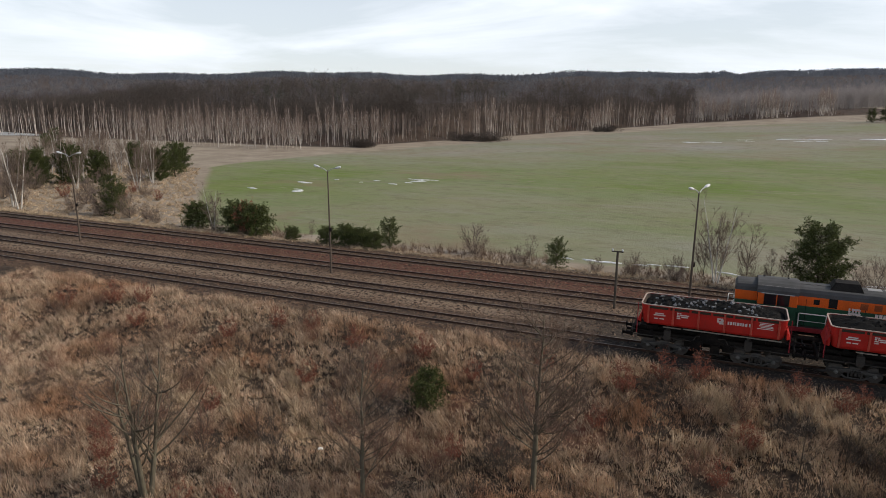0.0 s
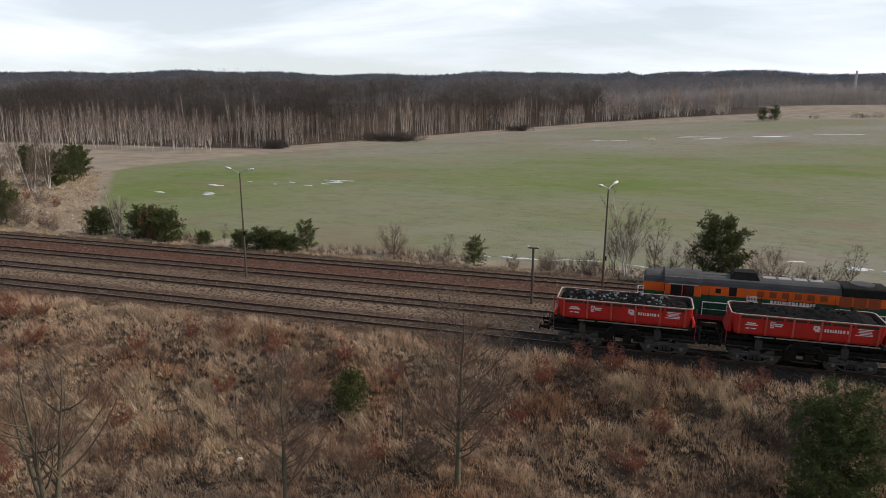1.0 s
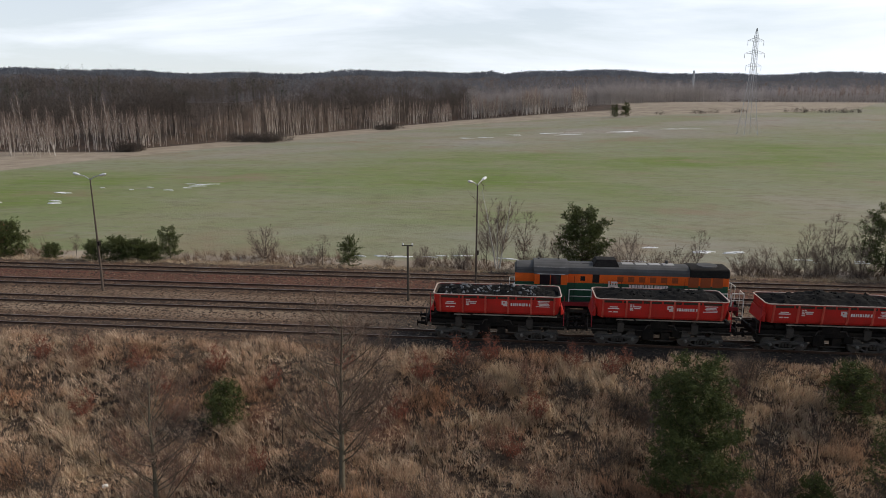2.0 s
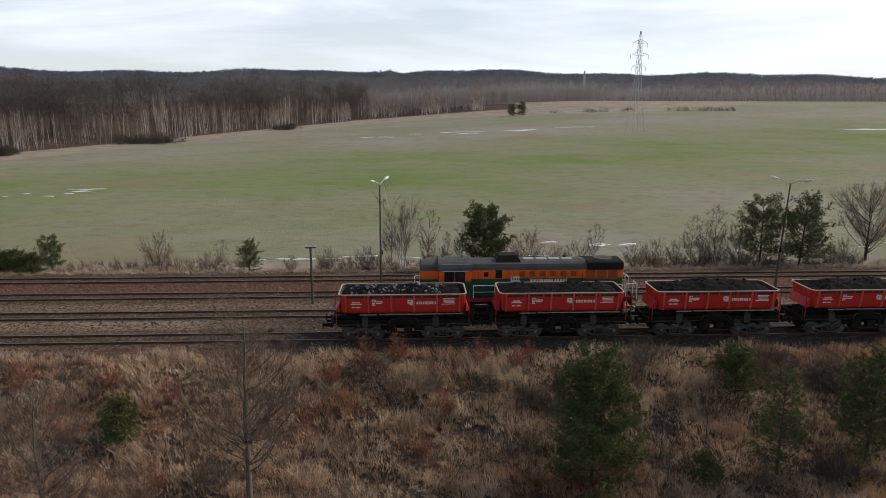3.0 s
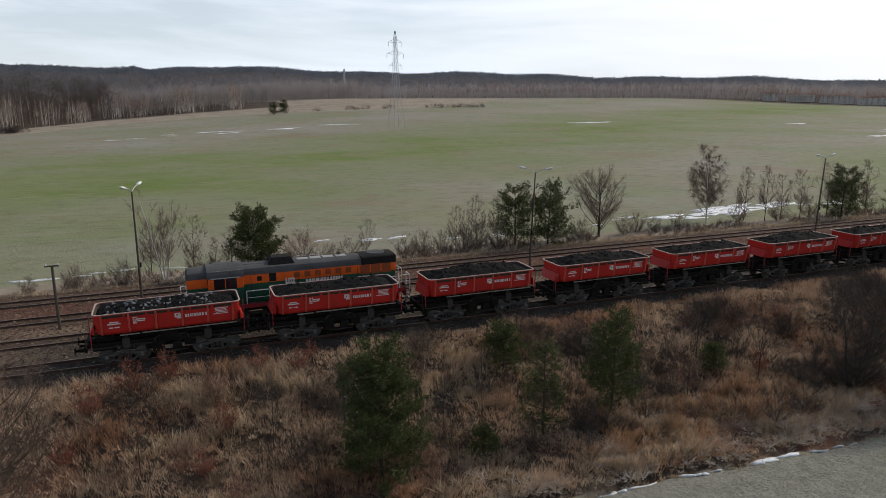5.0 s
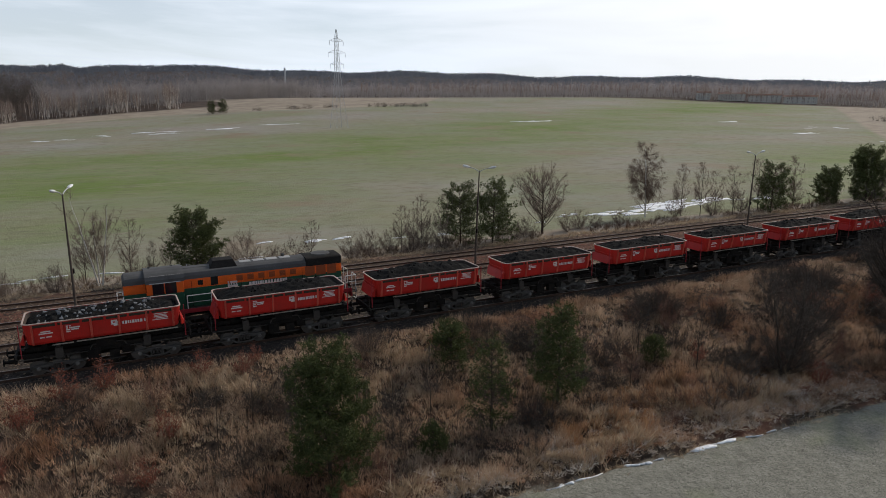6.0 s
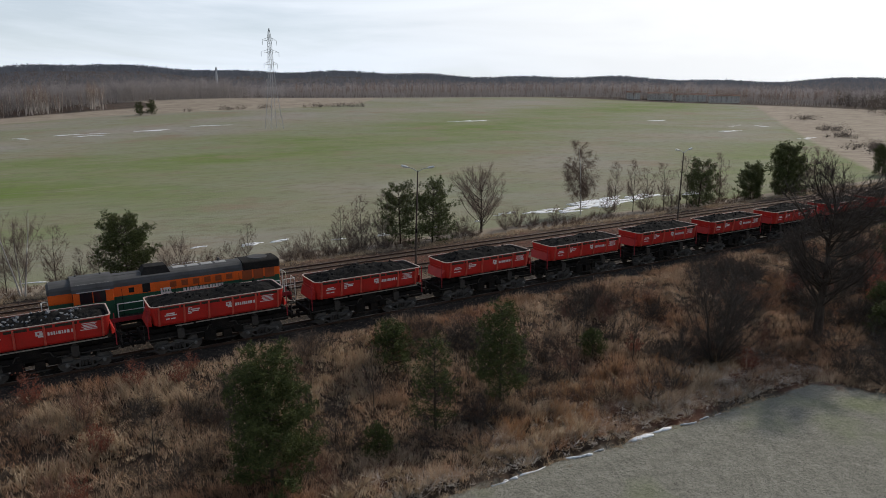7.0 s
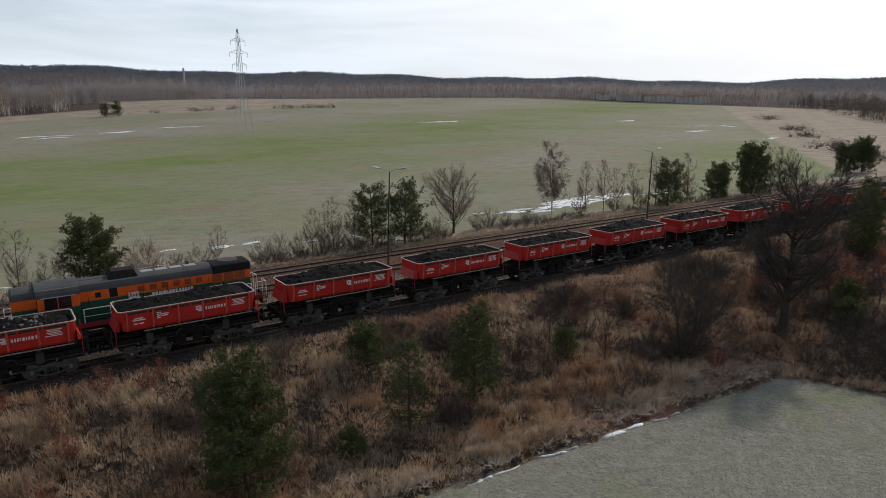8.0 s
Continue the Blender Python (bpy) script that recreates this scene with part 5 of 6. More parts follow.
put(pine("verge_juniper", 33, "round dark evergreen bush beside the track", 2.9, 1.9, density=1.6, start=0.02, category="evergreen bush"), [(-64.6, 67.8, 0, 1.0), (-57.4, 67.3, 60, 1.2), (-54.2, 67.0, 120, 1.15), (-48.0, 65.6, 0, 0.5), (-43.0, 65.4, 40, 0.62), (-40.6, 65.6, 80, 0.75), (-38.4, 65.4, 150, 0.7), (-36.9, 65.6, 220, 0.6)], USED)
put(fan_tree("birch", 41, "white-stemmed leafless birch clump", "tree", BIRCH_BARK, TWIG, limb_mat=TWIG, stems=3, height=9.0, width=1.7, first=0.2, limbs=22, subs=9, twigs=9, rise=(1.2, 2.6), trunk_r=0.09, leader=0.93, sub_len=0.42, twig_len=0.5, tw=0.013),
    [(-1.0, 66.8, 0, 1.0), (-99.7, 68.1, 90, 1.38), (-102, 68.8, 210, 1.2), (-99, 90, 40, 1.2), (-107, 101, 130, 1.2), (-61.5, 67.4, 10, 0.7), (-116, 108, 200, 1.0), (-128, 112, 20, 1.15), (-140, 130, 70, 1.3), (-150, 125, 10, 1.2), (-135, 100, 90, 1.1), (-121, 92, 0, 1.2), (-126, 101, 60, 1.1), (-133, 96, 20, 1.25), (-138, 110, 90, 1.2), (-145, 118, 10, 1.3), (-116, 99, 140, 1.0), (-152, 128, 45, 1.2), (-160, 122, 80, 1.3), (-112, 88, 33, 1.0)], USED)
put(fan_tree("verge_tree", 47, "wide leafless tree with fine brown twigs on the field edge", "tree", BARK_DARK, TWIG, height=9.0, width=4.0, first=0.12, limbs=52, subs=16, twigs=17, rise=(0.7, 1.8), trunk_r=0.17, leader=0.6, limb_r=0.2, sub_len=0.36, twig_len=0.55, tw=0.014), [(48.6, 69.0, 0, 1.0)], USED)
put(fan_tree("weeping_birch", 143, "leafless weeping birch with hanging twigs", "tree", BIRCH_BARK, TWIG_BANK, limb_mat=TWIG_BANK, height=10.6, width=2.7, first=0.12, limbs=54, subs=13, twigs=16, rise=(0.9, 2.0), trunk_r=0.12, leader=0.93, sub_len=0.32, twig_len=0.9, tw=0.015, weep=0.9), [(68.4, 72.2, 0, 1.0)], USED)
put(fan_tree("verge_sapling", 44, "thin leafless sapling on the verge", "tree", BARK_DARK, TWIG, height=6.4, width=1.5, first=0.16, limbs=26, subs=9, twigs=9, rise=(0.9, 2.0), trunk_r=0.06, leader=0.92, sub_len=0.45, twig_len=0.5, tw=0.014),
    [(34.3, 68.3, 0, 0.95), (76.4, 69.6, 40, 1.2), (82.3, 69.0, 90, 1.1), (80.0, 70.2, 130, 1.0), (5.0, 67.2, 20, 0.75), (3.5, 66.0, 70, 0.6), (18.5, 67.0, 0, 0.7), (29.0, 68.0, 10, 0.8), (32.0, 69.0, 200, 0.95), (90.5, 70, 30, 1.1), (95, 71, 60, 1.0), (-19.0, 66.5, 0, 0.5), (-46.5, 67.5, 0, 0.4), (1.6, 68.8, 0, 0.9), (-2.2, 68.2, 50, 0.85), (30.2, 67.4, 0, 0.75), (73.8, 70.8, 20, 1.15), (87.8, 69.2, 90, 1.2), (92.6, 69.4, 10, 1.0), (98.5, 71.2, 60, 1.2), (113.5, 68.6, 10, 1.2), (118.0, 68.0, 90, 1.25), (122.5, 68.8, 40, 1.2), (128, 69.5, 70, 1.1)], USED)
put(fan_tree("bare_shrub", 51, "grey-brown leafless shrub on the verge", "shrub", TWIG_DARK, TWIG, height=3.6, width=1.9, first=0.0, limbs=46, subs=9, twigs=9, rise=(0.8, 2.6), trunk_r=0.04, leader=0.5, sub_len=0.42, twig_len=0.42, tw=0.012),
    [(-25.9, 69.0, 0, 1.05), (-20.3, 67.0, 60, 0.6), (11.8, 66.2, 0, 1.2), (2.0, 67.0, 40, 0.8), (25.0, 67.2, 0, 0.9), (22.6, 66.6, 80, 0.75), (27.5, 67.8, 20, 0.8), (43.5, 67, 10, 0.7), (52.0, 68.5, 10, 0.75), (57, 69, 70, 0.6), (14.6, 67, 200, 0.7), (-4.5, 66.5, 0, 0.75), (-12, 66.2, 0, 0.5),
     (-82.5, 68.5, 0, 1.2), (-78.5, 69.5, 60, 1.05), (-74.5, 69.0, 100, 0.8), (-90.0, 70, 0, 1.0), (-105, 72, 30, 1.1), (-112, 74, 80, 1.3), (-60, 66.2, 0, 0.6), (100, 72, 0, 0.9), (106, 70, 0, 0.8), (115, 71, 0, 0.9), (120, 70, 0, 1.0),
     (29.5, 66.8, 140, 1.0), (31.5, 67.6, 80, 0.95), (33.6, 66.6, 10, 0.85), (42.0, 68.6, 60, 1.0), (45.5, 68.0, 0, 0.8), (54.5, 69.5, 120, 0.8), (61.0, 69.0, 20, 0.7), (72.5, 70.5, 80, 0.9), (78.0, 69.0, 15, 0.9), (84.5, 69.5, 100, 1.0), (-95, 76, 40, 1.2), (-101, 82, 90, 1.1), (-93, 86, 10, 0.9), (-86, 74, 150, 1.1), (-118, 84, 0, 1.3), (-109, 92, 70, 1.2), (-124, 104, 30, 1.4), (-84, 70, 20, 1.1), (-72, 68, 60, 0.7), (8.2, 68.2, 0, 0.9), (16.5, 66.4, 90, 0.85), (-8.5, 67.0, 0, 0.7)], USED)
put(fan_tree("oak_scrub", 52, "shrub holding rusty dry leaves", "shrub", TWIG_DARK, TWIG_RED, leaves=LEAF_DRY, leaf_count=650, height=2.3, width=1.1, first=0.0, limbs=22, subs=6, twigs=4, rise=(1.0, 3.0), trunk_r=0.025, leader=0.6, sub_len=0.45, twig_len=0.3, tw=0.012),
    [(-55.5, 66.6, 0, 1.9), (4.2, 40.6, 0, 0.75), (-1.0, 41.0, 30, 0.85), (1.8, 36.0, 80, 0.8), (-27.5, 39.6, 0, 0.7), (-23.0, 38.2, 50, 0.85), (-44, 39.5, 0, 0.8), (-20.5, 36.5, 100, 0.7), (-10.0, 39.2, 0, 0.75), (68.4, 30.5, 0, 1.9), (64.5, 29.0, 80, 1.5), (71, 33, 0, 1.6), (41.5, 26.5, 20, 0.8), (37.2, 33.0, 0, 0.7), (-6.0, 35.5, 0, 0.7), (7.5, 41.2, 10, 0.55), (60, 34.5, 0, 1.0), (75, 30, 30, 1.9), (82, 36, 70, 1.8), (90, 34, 10, 1.8), (97, 38, 10, 1.7), (-92, 80, 0, 1.2), (-98, 88, 60, 1.0), (-104, 79, 20, 1.3), (-88, 84, 100, 0.9), (-50.5, 37.5, 0, 0.8), (-46.0, 38.5, 60, 0.9), (-41.5, 36.5, 20, 0.8), (-33.0, 37.0, 0, 0.75), (-30.0, 39.0, 90, 0.8), (-18.0, 38.5, 40, 0.85), (-14.0, 37.2, 0, 0.7), (-5.0, 38.5, 70, 0.9), (-3.0, 40.2, 10, 0.9), (6.5, 39.8, 0, 0.7), (-24.5, 34.5, 0, 0.8), (-12.5, 30.5, 50, 0.7), (0.5, 33.0, 20, 0.7), (-28.5, 30.0, 0, 0.7), (-29.5, 23.0, 0, 0.75), (-27.0, 21.0, 60, 0.7), (-22.2, 21.0, 20, 0.7), (-20.4, 22.0, 90, 0.65), (-31.5, 24.5, 40, 0.7)], USED)

# dark scrub and fence posts beyond the grey field
bramble = fan_tree("bramble", 55, "dark tangled leafless bramble on the bank", "shrub", TWIG_DARK, TWIG_DARK, height=2.2, width=1.9, first=0.0, limbs=40, subs=8, twigs=6, rise=(0.5, 2.5), trunk_r=0.025, leader=0.4, sub_len=0.5, twig_len=0.4, tw=0.014)
put(bramble, [(47.0, 20.0, 0, 0.9), (48.5, 17.8, 40, 1.0), (46.2, 21.8, 80, 0.8), (51.0, 18.5, 120, 1.2), (53.5, 20.0, 10, 1.1), (49.5, 20.0, 60, 1.1), (57.5, 22.8, 0, 1.2), (61.5, 23.0, 90, 1.1), (55.5, 24.2, 200, 1.0), (47.5, 22.5, 0, 1.0), (50.5, 21.5, 50, 1.1), (54.0, 22.5, 90, 1.2), (50.0, 25.0, 120, 1.0), (56.5, 20.5, 10, 1.2), (42.0, 28.8, 70, 1.0), (39.0, 30.5, 20, 1.0), (59.0, 24.0, 160, 1.1)], USED)
rng = random.Random(31)
rows = []
while len(rows) < 64:
    x, y = rng.uniform(2, 70), rng.uniform(28, 41.2)
    if y > ditch_y(x) + 5 - 2.5 * ease((x - 36) / 8) and rng.random() < 0.45 + 0.55 * math.sin(x * 0.35 + 1.5 * math.sin(y * 0.33)):
        rows.append((x, y, rng.uniform(0, 360), rng.uniform(0.5, 0.95)))
rows += [(rng.uniform(52, 86), rng.uniform(27, 41), rng.uniform(0, 360), rng.uniform(0.7, 1.3)) for _ in range(30)]
put(bramble, rows, USED)
for x, y in ((66.0, 26.6), (62.6, 27.4), (57.5, 26.2)):
    solid("fence_post", Geo().tube((0, 0, -0.3), (0.04, 0, 1.5), 0.09, 0.07, 7), WOOD_POST, "leaning weathered wooden fence post", "post", (x, y, float(bumpy(x, y))), 0, "fence posts")

# bare scrub all over the bank
rng = random.Random(5)
scrubs = [fan_tree("bank_scrub", 60 + i, "thin leafless scrub in dry grass", "shrub", (TWIG_RED, TWIG_BANK, TWIG_DARK)[i], (TWIG_RED, TWIG_BANK, TWIG_DARK)[i], group="scrub on the bank",
                   height=2.1, width=1.1, first=0.0, limbs=24, subs=7, twigs=5, rise=(1.2, 3.5), trunk_r=0.02, leader=0.5, sub_len=0.45, twig_len=0.35, tw=0.010) for i in range(3)]
spots = [[], [], []]
while sum(map(len, spots)) < 240:
    x, y = rng.uniform(-52, 100), rng.uniform(22, 40.5)
    if y < ditch_y(x) + 1.5 and x > 2 or math.hypot(x, y) < 23:
        continue
    thin = 0.5 + 0.5 * math.sin(x * 0.31 + 2 * math.sin(y * 0.2))
    if rng.random() < 0.25 + 0.75 * thin:
        spots[rng.randrange(3)].append((x, y, rng.uniform(0, 360), rng.uniform(0.5, 1.15) * (1.25 if x > 30 else 1)))
for proto, rows in zip(scrubs, spots):
    put(proto, rows, USED)
put(fan_tree("bank_sapling", 66, "thin upright leafless sapling in dry grass", "tree", BARK_DARK, TWIG_DARK, height=4.4, width=0.8, first=0.2, limbs=18, subs=6, twigs=5, rise=(0.8, 2.0), trunk_r=0.04, leader=0.95, sub_len=0.5, twig_len=0.35, tw=0.010),
    [(4.0, 33.8, 0, 1.0), (6.2, 36.0, 50, 0.8), (11.6, 34.0, 90, 0.9), (13.0, 32.2, 20, 1.1), (16.0, 33.5, 140, 1.0), (21.0, 33.0, 10, 0.9), (27.5, 34.0, 70, 1.1), (29.5, 31.5, 0, 0.9), (33.2, 34.9, 30, 1.2), (36.0, 32.0, 60, 1.2), (-2.5, 34.0, 10, 0.9), (-12.0, 33.0, 80, 0.9), (-21.0, 30.5, 20, 0.8), (-30.0, 34.5, 0, 0.8)], USED)


def grass(name, label, boxes, per_m2, lo, hi, material, seed, keep=None, blades=11, lean=0.5, width=0.014):
    """Tufts of dry blades over stretches of the ground: rows of x0, x1, y0, y1."""
    nr = np.random.default_rng(seed)
    roots = []
    for x0, x1, y0, y1 in boxes:
        n = int((x1 - x0) * (y1 - y0) * per_m2)
        roots.append(np.stack([nr.uniform(x0, x1, n), nr.uniform(y0, y1, n)], -1))
    roots = np.concatenate(roots)
    if keep:
        roots = roots[keep(roots[:, 0], roots[:, 1], nr)]
    big = (0.75 + 0.5 * np.sin(roots[:, 0] * 0.9 + 2 * np.sin(roots[:, 1] * 0.6)) * np.sin(roots[:, 1] * 1.1 + roots[:, 0] * 0.25))
    tuft_h = nr.uniform(lo, hi, len(roots)) * big
    comb = nr.normal(0, 0.16 + 0.3 * lean, (len(roots), 2)) + np.array([-0.08, -0.16])
    c = np.repeat(np.concatenate([roots, (bumpy(roots[:, 0], roots[:, 1]) - 0.03)[:, None]], 1), blades, 0)
    h = np.repeat(tuft_h, blades) * nr.uniform(0.5, 1.15, len(c))
    c[:, :2] += nr.normal(0, 0.10, (len(c), 2))
    tip = c + np.concatenate([(np.repeat(comb, blades, 0) + nr.normal(0, lean, (len(c), 2))) * h[:, None], h[:, None]], 1)
    v, f = slivers(c, tip, nr.uniform(width * 0.7, width * 1.6, len(c)), nr)
    me = quick_mesh(name, v, f, material)
    at = me.attributes.new("tone", "FLOAT", "POINT")
    at.data.foreach_set("value", np.repeat(np.repeat(np.clip(nr.normal(0.5, 0.3, len(roots)), 0, 1), blades), 3).astype(np.float32))
    return tagged(new(name, me), label, "grass", kind="stuff")


STRAW = strands("straw", ((0.04, 0.028, 0.02), (0.38, 0.275, 0.187), (0.68, 0.53, 0.38), (0.37, 0.22, 0.145), (0.86, 0.72, 0.55)), tone=True, patch_cols=[((0.76, 0.60, 0.52), 0.13, 0.48, 0.64), ((0.6, 0.6, 0.6), 0.55, 0.5, 0.64)], through_light=0.2)
STRAW_PALE = strands("pale_straw", ((0.20, 0.145, 0.095), (0.46, 0.35, 0.235), (0.66, 0.53, 0.38)), tone=True, through_light=0.2)
STRAW_FROST = strands("frosted_straw", ((0.26, 0.215, 0.175), (0.52, 0.45, 0.38), (0.74, 0.67, 0.59)), tone=True, through_light=0.2)
REED = strands("rusty_reed", ((0.20, 0.115, 0.07), (0.41, 0.245, 0.135), (0.55, 0.375, 0.23)), tone=True, through_light=0.2)
grass("bank_grass", "matted dry brown grass covering the bank", [(-62, 82, 18, 42.5), (82, 125, 24, 42.5)], 23, 0.3, 0.85, STRAW, 1,
      lambda x, y, nr: ((y > ditch_y(x) + 0.5) | (x > 45.6 - 0.5 * (y - 20)) | (x < 2)) & (np.hypot(x, y) > 21) & (nr.random(len(x)) < 0.9), blades=10, width=0.030, lean=0.27)
grass("tall_grass", "tall pale straw tufts on the bank", [(-6, 22, 35, 41), (22, 42, 26, 31), (2, 30, 25, 28), (-34, -20, 27, 36)], 6.5, 0.6, 1.1, STRAW_PALE, 2,
      lambda x, y, nr: (y > ditch_y(x) + 0.6) & (np.sin(x * 0.8 + np.sin(y)) * np.sin(y * 0.7 + 0.3 * x) > 0.0), lean=0.3, blades=16, width=0.05)
grass("reeds", "upright rusty orange reeds at the foot of the bank", [(22, 40, 27, 31.5)], 6, 0.7, 1.3, REED, 3, lambda x, y, nr: np.sin(x * 0.7) * np.sin(y * 1.1) > -0.35, lean=0.16, blades=14, width=0.05)
grass("verge_grass", "pale dry grass along the far side of the tracks", [(-130, 140, 63.6, 67.5)], 7, 0.2, 0.6, STRAW_PALE, 4, blades=8, width=0.03)
grass("meadow_grass", "dry straw-coloured rough grass beyond the tracks", [(-150, -66, 66, 128)], 1.3, 0.3, 0.9, STRAW_PALE, 6, lambda x, y, nr: x < -66 - (y - 68) * 0.9, blades=12, width=0.06, lean=0.6)
grass("verge_brush", "brown brushy stems and reeds on the far verge", [(-60, 130, 65.5, 70.5)], 2.2, 0.7, 1.7, strands("brush", ((0.10, 0.07, 0.052), (0.17, 0.115, 0.082), (0.24, 0.17, 0.12)), tone=True), 7, lambda x, y, nr: np.sin(x * 0.21 + 1) + 0.6 * np.sin(x * 0.57) > -0.5, blades=14, width=0.022, lean=0.22)
grass("track_weeds", "sparse dry weeds between the tracks", [(-90, 120, 46.5, 48.2), (-90, 120, 51.8, 53.6), (-90, 120, 42, 43.2)], 1.2, 0.08, 0.35, STRAW, 5, blades=8)
grass("ditch_grass", "pale dry grass hanging over the ditch", [(4, 46, 22, 28)], 12, 0.12, 0.42, STRAW_PALE, 8, lambda x, y, nr: np.abs(y - ditch_y(x) - 0.1) < 0.35 + 0.9 * nr.random(len(x)) ** 2, blades=9, width=0.03, lean=0.7)
grass("frosty_grass", "pale flattened grass along the foot of the bank", [(8, 46, 23, 31)], 24, 0.2, 0.55, STRAW_FROST, 9, lambda x, y, nr: (y > ditch_y(x) + 0.3) & (y < ditch_y(x) + 1.6 + 3.4 * ease((x - 18) / 10) + 0.8 * np.sin(x) + 0.6 * np.sin(x * 2.3 + y)) & (nr.random(len(x)) < 0.75), blades=9, width=0.04, lean=0.8)


# ---- woods ----
def wood(name, label, xy, heights, crown, trunk, seed, strands_each=26, spread=0.22, crown_from=0.35, trunk_w=0.24, conical=False, width=0.16, round_top=False, fill=0, clump=0.6, twig=0.14, limbs=0, core=0.0):
    """Many leafless or needled trees as one object: slender trunks and a haze of upright twigs."""
    nr = np.random.default_rng(seed)
    n = len(xy)
    z = land(xy[:, 0], xy[:, 1])
    foot = np.concatenate([xy, z[:, None] - 0.3], 1)
    lean = nr.normal(0, 0.05, (n, 2))
    top = foot + np.concatenate([lean * heights[:, None], heights[:, None]], 1)
    wide = np.full((n, 1), trunk_w / 2) * (heights[:, None] / heights.mean()) * nr.uniform(0.6, 1.3, (n, 1))
    knee = foot + (top - foot) * 0.5 + np.concatenate([nr.normal(0, 0.22, (n, 2)), np.zeros((n, 1))], 1)
    tip_at = foot + (top - foot) * (0.78 if round_top else 1.0)
    seg = np.concatenate([np.concatenate([foot, knee, wide, wide * 0.7], 1), np.concatenate([knee, tip_at, wide * 0.7, np.full((n, 1), 0.02)], 1)])
    t = thing(name, label, "woodland", kind="stuff")
    v, f = tubes(seg, 3)
    if limbs:
        k = nr.uniform(0.3, 0.7, (n, limbs))
        a = nr.uniform(0, 2 * np.pi, (n, limbs))
        p0 = foot[:, None] + (top - foot)[:, None] * k[..., None]
        far = heights[:, None] * spread * nr.uniform(0.5, 1.0, (n, limbs))
        p1 = p0 + np.stack([np.cos(a) * far, np.sin(a) * far, heights[:, None] * nr.uniform(0.15, 0.3, (n, limbs))], -1)
        p1[..., 2] = np.minimum(p1[..., 2], top[:, None, 2] - 0.3)
        r = np.full((n * limbs, 1), trunk_w * 0.24)
        v2, f2 = tubes(np.concatenate([p0.reshape(-1, 3), p1.reshape(-1, 3), r, r * 0.3], 1), 3)
        v, f = joined((v, f), (v2, f2))
    ob = new("trunks", quick_mesh("trunks", v, f, trunk))
    ob.parent = t
    u = nr.uniform(crown_from, 0.97, (n, strands_each))
    base = foot[:, None] + (top - foot)[:, None] * u[..., None]
    a = nr.uniform(0, 2 * np.pi, u.shape)
    if conical:
        reach = heights[:, None] * spread * (1.02 - u) / (1 - crown_from) * nr.uniform(0.6, 1.1, u.shape)
        rise = -0.35 * reach
        w = heights[:, None] * 0.07 * nr.uniform(0.7, 1.3, u.shape)
    else:
        reach = heights[:, None] * spread * np.sin(np.pi * np.clip((u - crown_from) / (1.12 - crown_from) * 0.85 + 0.15, 0, 1)) * nr.uniform(0.5, 1.1, u.shape)
        rise = heights[:, None] * nr.uniform(0.08, 0.24, u.shape)
        w = np.full(u.shape, width) * nr.uniform(0.6, 1.4, u.shape)
    if round_top:
        # boughs: each twig springs from one of a dozen clumps within the crown
        bough = nr.normal(size=(n, 14, 3))
        bough *= (nr.uniform(0.0, 1.0, (n, 14)) ** 0.4 / np.linalg.norm(bough, axis=-1))[..., None]
        pick = nr.integers(0, 14, u.shape)
        off = nr.normal(0, 0.14, (*u.shape, 3))
        q = np.take_along_axis(bough, pick[..., None], 1) + off
        size = heights[:, None, None] * np.array([spread, spread, (1 - crown_from) / 2])
        mid = foot[:, None] + (top - foot)[:, None] * ((1 + crown_from) / 2)
        base = mid + q * size
        out = off * 3 + q * np.array([0.5, 0.5, 0.4]) + nr.normal(0, 0.3, q.shape) + np.array([0, 0, 0.08])
        tip = base + out * heights[:, None, None] * twig
    else:
        tip = base + np.stack([np.cos(a) * reach, np.sin(a) * reach, rise], -1)
    v, f = slivers(base.reshape(-1, 3), tip.reshape(-1, 3), w.reshape(-1), nr)
    if fill:
        q = nr.normal(size=(n, fill, 3))
        q *= (nr.uniform(0.2, 0.95, (n, fill)) / np.linalg.norm(q, axis=-1))[..., None]
        mid = foot[:, None] + (top - foot)[:, None] * ((1 + crown_from) / 2)
        c = (mid + q * heights[:, None, None] * np.array([spread, spread, (1 - crown_from) / 2])).reshape(-1, 3)
        dirs = nr.normal(size=(len(c), 3, 3))
        tri = c[:, None] + dirs / np.linalg.norm(dirs, axis=-1, keepdims=True) * clump * nr.uniform(0.7, 1.5, (len(c), 1, 1))
        v, f = joined((v, f), (tri.reshape(-1, 3), np.arange(len(c) * 3).reshape(-1, 3)))
    ring = 6
    if core:
        # the close inner boughs of each crown, as one uneven mass
        mid = (foot + (top - foot) * ((1 + crown_from) / 2))[:, None, None]
        lat = np.array([-0.95, -0.45, 0.1, 0.6, 0.93])[None, :, None]
        turn = np.linspace(0, 2 * np.pi, ring, endpoint=False)[None, None] + nr.uniform(0, 6, (n, 1, 1))
        rad = np.sqrt(1 - lat ** 2) * nr.uniform(0.7, 1.2, (n, 5, ring))
        body = np.stack([np.cos(turn) * rad, np.sin(turn) * rad, lat * nr.uniform(0.85, 1.15, (n, 5, ring))], -1)
        body = (mid + body * heights[:, None, None, None] * np.array([spread, spread, (1 - crown_from) / 2]) * core).reshape(-1, 3)
        quad = [(i * ring + j, i * ring + (j + 1) % ring, (i + 1) * ring + (j + 1) % ring, (i + 1) * ring + j) for i in range(4) for j in range(ring)]
        tri = np.array([c for a, b, d, e in quad for c in ((a, b, d), (a, d, e))] + [(4 * ring, 4 * ring + j, 4 * ring + j + 1) for j in range(1, ring - 1)])
